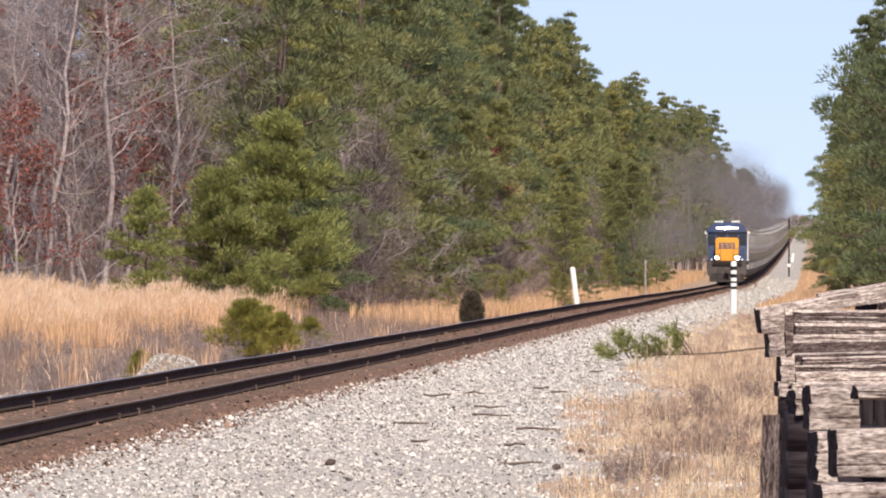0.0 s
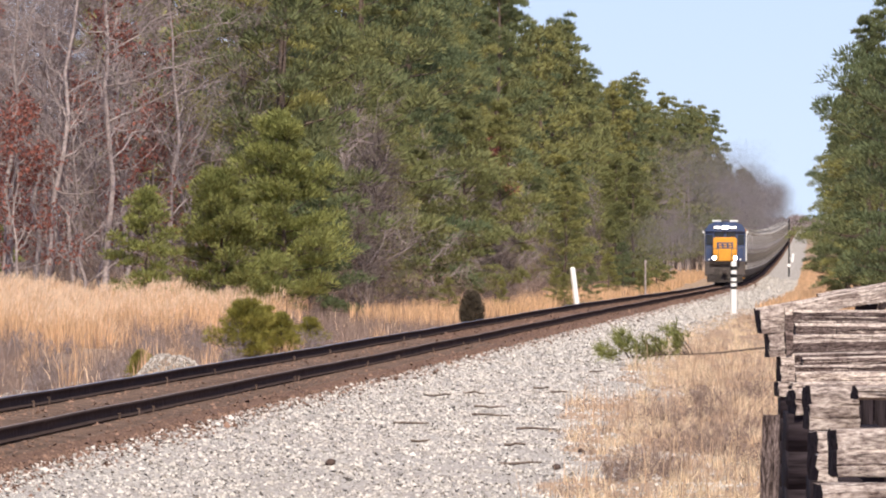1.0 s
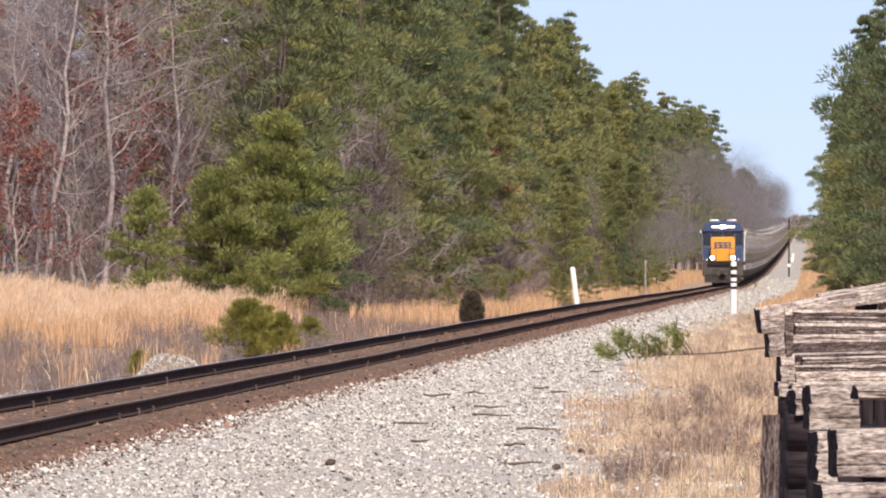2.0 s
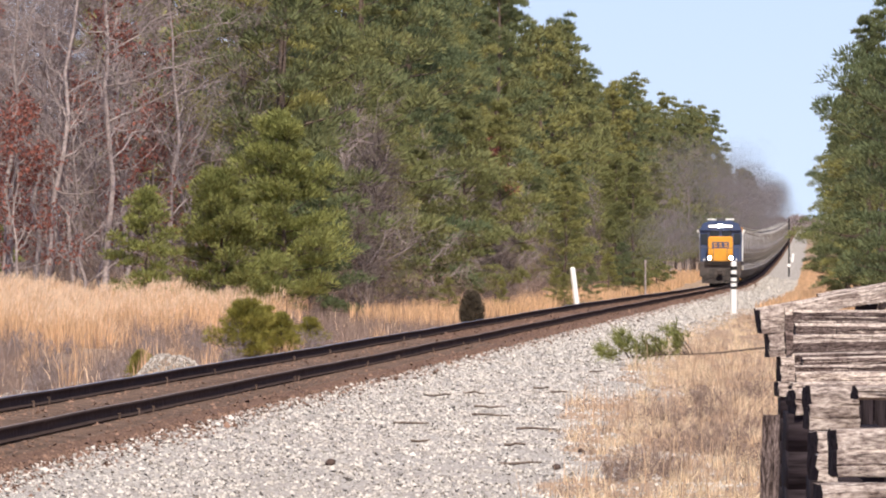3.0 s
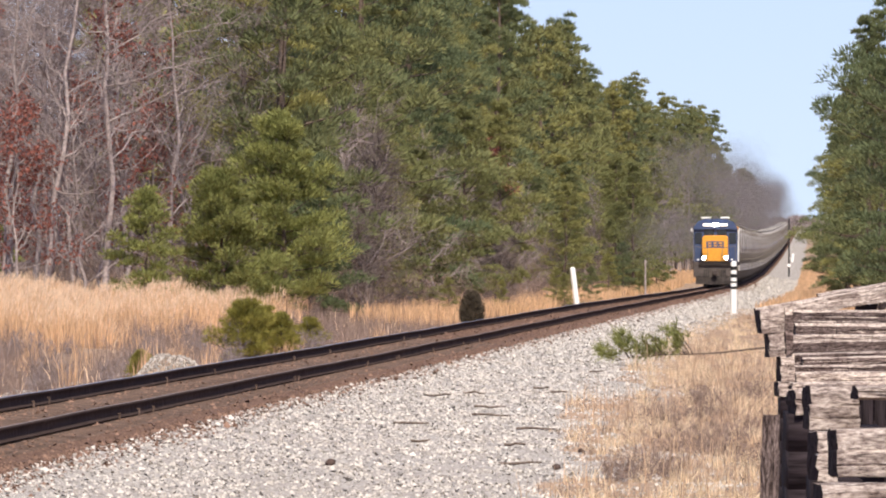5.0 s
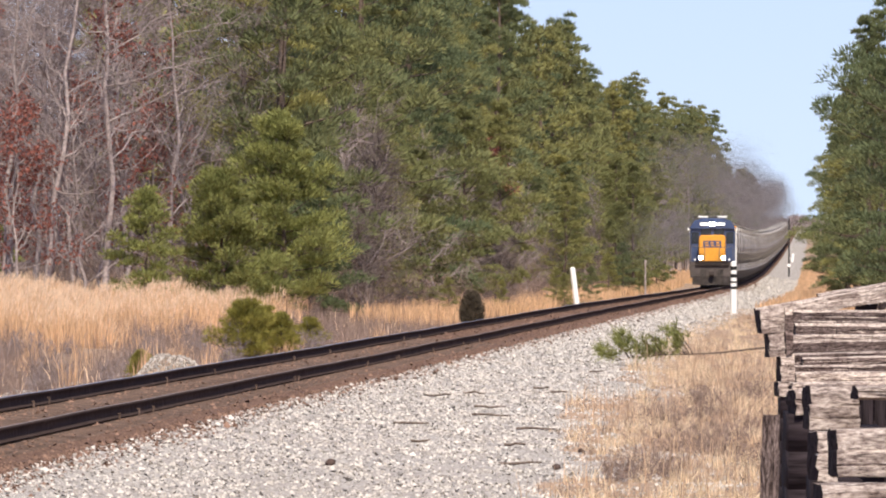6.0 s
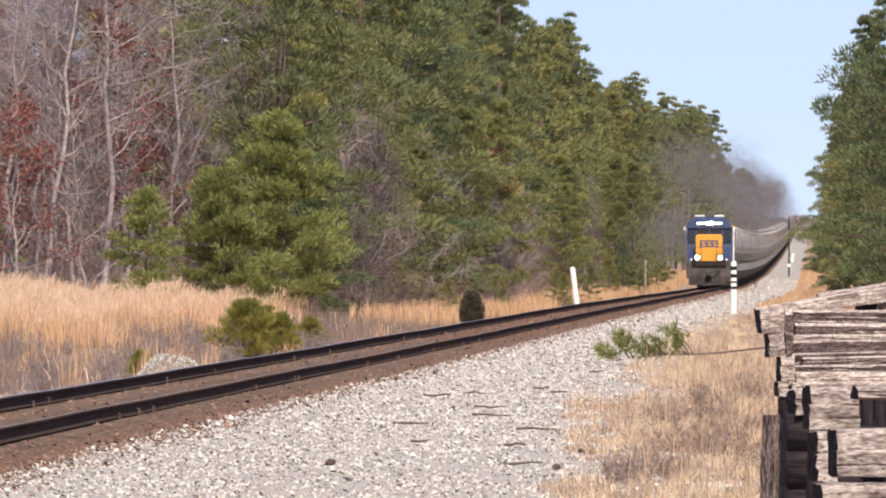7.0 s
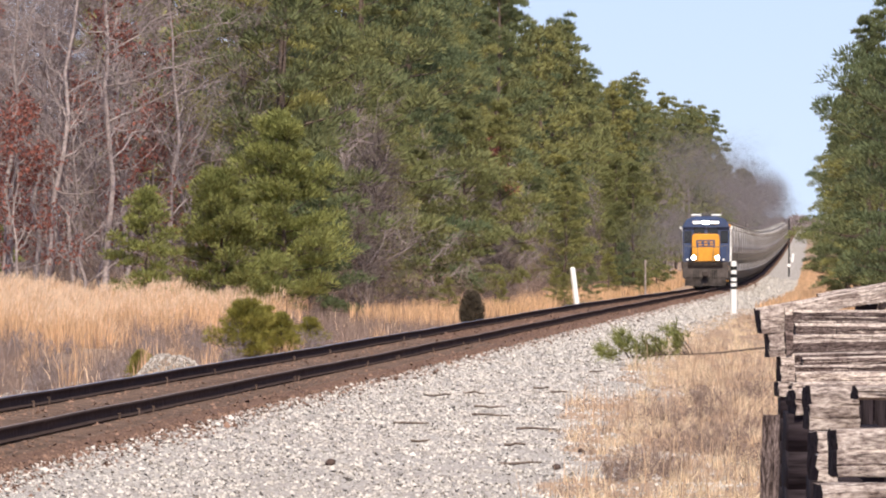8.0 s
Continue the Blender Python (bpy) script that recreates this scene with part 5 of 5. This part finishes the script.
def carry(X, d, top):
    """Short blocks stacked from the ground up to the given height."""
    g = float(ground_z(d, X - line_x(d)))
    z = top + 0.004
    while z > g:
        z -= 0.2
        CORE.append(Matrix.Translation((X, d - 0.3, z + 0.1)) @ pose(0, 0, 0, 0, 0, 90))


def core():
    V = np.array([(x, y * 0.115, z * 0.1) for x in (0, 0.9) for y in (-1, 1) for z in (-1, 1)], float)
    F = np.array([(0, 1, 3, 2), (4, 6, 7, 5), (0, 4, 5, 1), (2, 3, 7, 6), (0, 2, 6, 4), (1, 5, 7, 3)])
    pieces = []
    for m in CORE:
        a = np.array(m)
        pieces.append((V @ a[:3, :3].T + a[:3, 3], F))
    # near-black wood colour stands for the shade inside the stack
    tagged(new("timber_core", np_mesh("timber_core", *join(pieces), M_SHADE_WOOD)), "inner courses of the old timber stack, near-black in colour for shade", "timber", kind="stuff")


def slab(a, b, top, low, S, tilt=0.0, yaw=5.0, dark=0, depth=0.23, held=True):
    """A timber across the view from bearing a to bearing b (0: full length), S setting its distance."""
    d = FOCAL / S
    h = (low - top) / S
    ln = (b - a) / S if b else 2.6
    z = EYE - (top - 385) / S - h / 2
    X = bear(a) * d
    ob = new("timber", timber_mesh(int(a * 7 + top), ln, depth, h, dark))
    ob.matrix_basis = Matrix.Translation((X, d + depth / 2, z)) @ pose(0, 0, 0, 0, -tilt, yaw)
    words = "short weathered grey timber block in a rough stack" if ln < 1 else "weathered dark-grey squared timber in a rough stack" if dark else "bleached grey squared timber in a rough stack"
    tagged(ob, words, "timber", "stacked old timbers")
    rise = math.tan(radians(tilt))
    if not held:
        return ob
    if ln > 1:
        for dx in (0.6, 1.9):
            carry(X + dx, d + 0.45 + dx * math.tan(radians(yaw)), z - h / 2 + rise * dx)
    else:
        carry(X + ln + 0.02, d + 0.34, z - h / 2 + rise * ln)
    return ob


def timber_stack():
    # far courses
    slab(1338, 0, 546, 572, 150, 9.5, 5)
    slab(1449, 0, 521, 549, 146, 9.5, 3, 1)
    slab(1402, 0, 549, 575, 152, -0.4, 6, 1)
    slab(1406, 0, 573, 601, 153, 0, 7, 1)
    slab(1480, 0, 576, 593, 153, 0.5, 4, 1)
    slab(1390, 0, 594, 604, 156, 0.6, 3)
    slab(1384, 0, 604, 627, 158, 0.6, 5, 1)
    slab(1390, 0, 627, 650, 168, 1.6, 4, 1)
    slab(1420, 0, 634, 649, 176, 1.2, 3, 1)
    slab(1405, 0, 648, 664, 190, 0.8, 5, 1)
    slab(1408, 0, 660, 679, 197, 0.3, 4)
    slab(1400, 0, 678, 690, 290, 0.2, 4)
    # corner blocks resting on one another
    slab(1343, 1389, 549, 591, 203, 4, 9, 0, 0.23, False)
    slab(1358, 1386, 591, 633, 203, 3, 9, 0, 0.23, False)
    slab(1388, 1401, 546, 629, 203, 0, 6, 1, 0.23, False)
    slab(1378, 1404, 628, 677, 203, 2, 9, 0, 0.23, False)
    slab(1375, 1402, 676, 702, 203, 2, 9)
    # near courses
    slab(1402, 1428, 692, 735, 335, 1, 9)
    slab(1405, 1425, 733, 772, 330, 0, 9, 1)
    slab(1428, 1516, 685, 761, 365, 0.5, 9)
    slab(1514, 0, 685, 706, 368, 0.2, 5)
    slab(1440, 1476, 766, 852, 385, 0, 9)
    slab(1474, 0, 762, 845, 400, 0.4, 9)
    slab(1450, 0, 858, 945, 410, 0.2, 8)
    slab(1592, 1660, 706, 762, 366, 0, 9)
    # stakes at the corner and in the notch; the notch ones coloured near-black for shade
    for mark, lean, top, S, w in ((1366, -1.5, 736, 340, 0.085), (1536, 1, 705, 352, 0.055), (1560, -1, 708, 352, 0.05)):
        d = FOCAL / S
        z = EYE - (top - 385) / S
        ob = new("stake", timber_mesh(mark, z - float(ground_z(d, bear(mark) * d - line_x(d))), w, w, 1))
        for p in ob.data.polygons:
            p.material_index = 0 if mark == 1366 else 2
        ob.matrix_basis = Matrix.Translation((bear(mark) * d, d + 0.1, z)) @ pose(0, 0, 0, 0, 90 - lean, 0)
        tagged(ob, "weathered stake of darkened wood leaning against stacked timbers", "stake", "stakes by the timbers")


timber_stack()
core()


# ---- posts ----
def banded_post(at, h, r, bands, lean, name, label):
    ob = empty(name, Matrix.Translation(at) @ pose(0, 0, 0, 0, lean, 0), label, "post")
    b = bmesh.new()
    rod(b, (0, 0, -0.3), (0, 0, h - r * 0.5), r, r * 0.96, 14)
    bmesh.ops.create_uvsphere(b, u_segments=14, v_segments=8, radius=r * 0.96, matrix=Matrix.Translation((0, 0, h - r * 0.55)) @ Matrix.Diagonal((1, 1, 0.7, 1)))
    part("shaft", b, M_WHITE, ob, smooth=True)
    for z, w in bands:
        b = bmesh.new()
        rod(b, (0, 0, z - w / 2), (0, 0, z + w / 2), r * 1.02, r * 1.02, 14)
        part("band", b, M_BLACK, ob, "black painted band")
    return ob


banded_post(col(481, 28.65), 2.52, 0.15, ((2.20, 0.18), (1.84, 0.18), (1.54, 0.08), (1.27, 0.13)), 0, "whistle_post", "white round whistle post with black painted bands")
banded_post(col(505, 13.3), 2.3, 0.14, (), -7, "marker_post", "plain white wooden post leaning beside the track")


def thin_post():
    b = bmesh.new()
    rod(b, (0, 0, -0.2), (0, 0, 2.85), 0.07, 0.06, 8)
    box(b, (0.16, 0.1, 0.3), (0, 0, 2.65), 0.02)
    tagged(part("fence_post", b, M_PALE_BARK, at=Matrix.Translation(col(700, 19.95))), "thin weathered grey fence post in dry grass", "post")


def signal_pole():
    ob = empty("signal_pole", col(1164, 34.1), "dark slim steel pole with white boxes beside the track", "pole")
    b = bmesh.new()
    rod(b, (0, 0, -0.3), (0, 0, 6.68), 0.1, 0.08, 10)
    part("shaft", b, M_BLACK, ob)
    b = bmesh.new()
    rod(b, (0, -0.14, 1.30), (0, -0.02, 1.30), 0.2, 0.2, 14)
    part("reflector", b, M_WHITE, ob, "round white reflector")
    b = bmesh.new()
    box(b, (0.28, 0.25, 1.0), (0.42, 0.2, 2.14), 0.03, Euler((0, radians(8), 0)).to_matrix().to_4x4())
    rod(b, (0.0, 0.1, 2.14), (0.4, 0.2, 2.14), 0.03, 0.03, 6)
    part("box", b, M_WHITE, ob, "white painted box")


thin_post()
signal_pole()


ties_and_spikes()


# ---- what moves ----
SPEED, START = 15.0, 785.0


def motions():
    walk(LOCO, [(t, on_line(START - SPEED * t, 3.7, 17.3)) for t in range(9)])
    for i, car in enumerate(TRAIN):
        gap = 21.3 + CAR_PITCH * i
        walk(car, [(t, on_line(START + gap - SPEED * t, 1.9, 15.1)) for t in (0, 2, 4, 6, 8)])
    # each wheel set rolls on the rail
    per_frame = math.degrees(SPEED / FPS / 0.508)
    for axle in LOCO_WHEELS:
        at = axle.matrix_basis.translation.copy()
        walk(axle, [(i / FPS, pose(*at, per_frame * i, 0, 0)) for i in range(241)])
    for ob, at, drift, turn in PUFFS:
        walk(ob, [(t, Matrix.Translation(at + drift * t) @ pose(0, 0, 0, 0, turn * t / 8, 0)) for t in (0, 4, 8)])


motions()
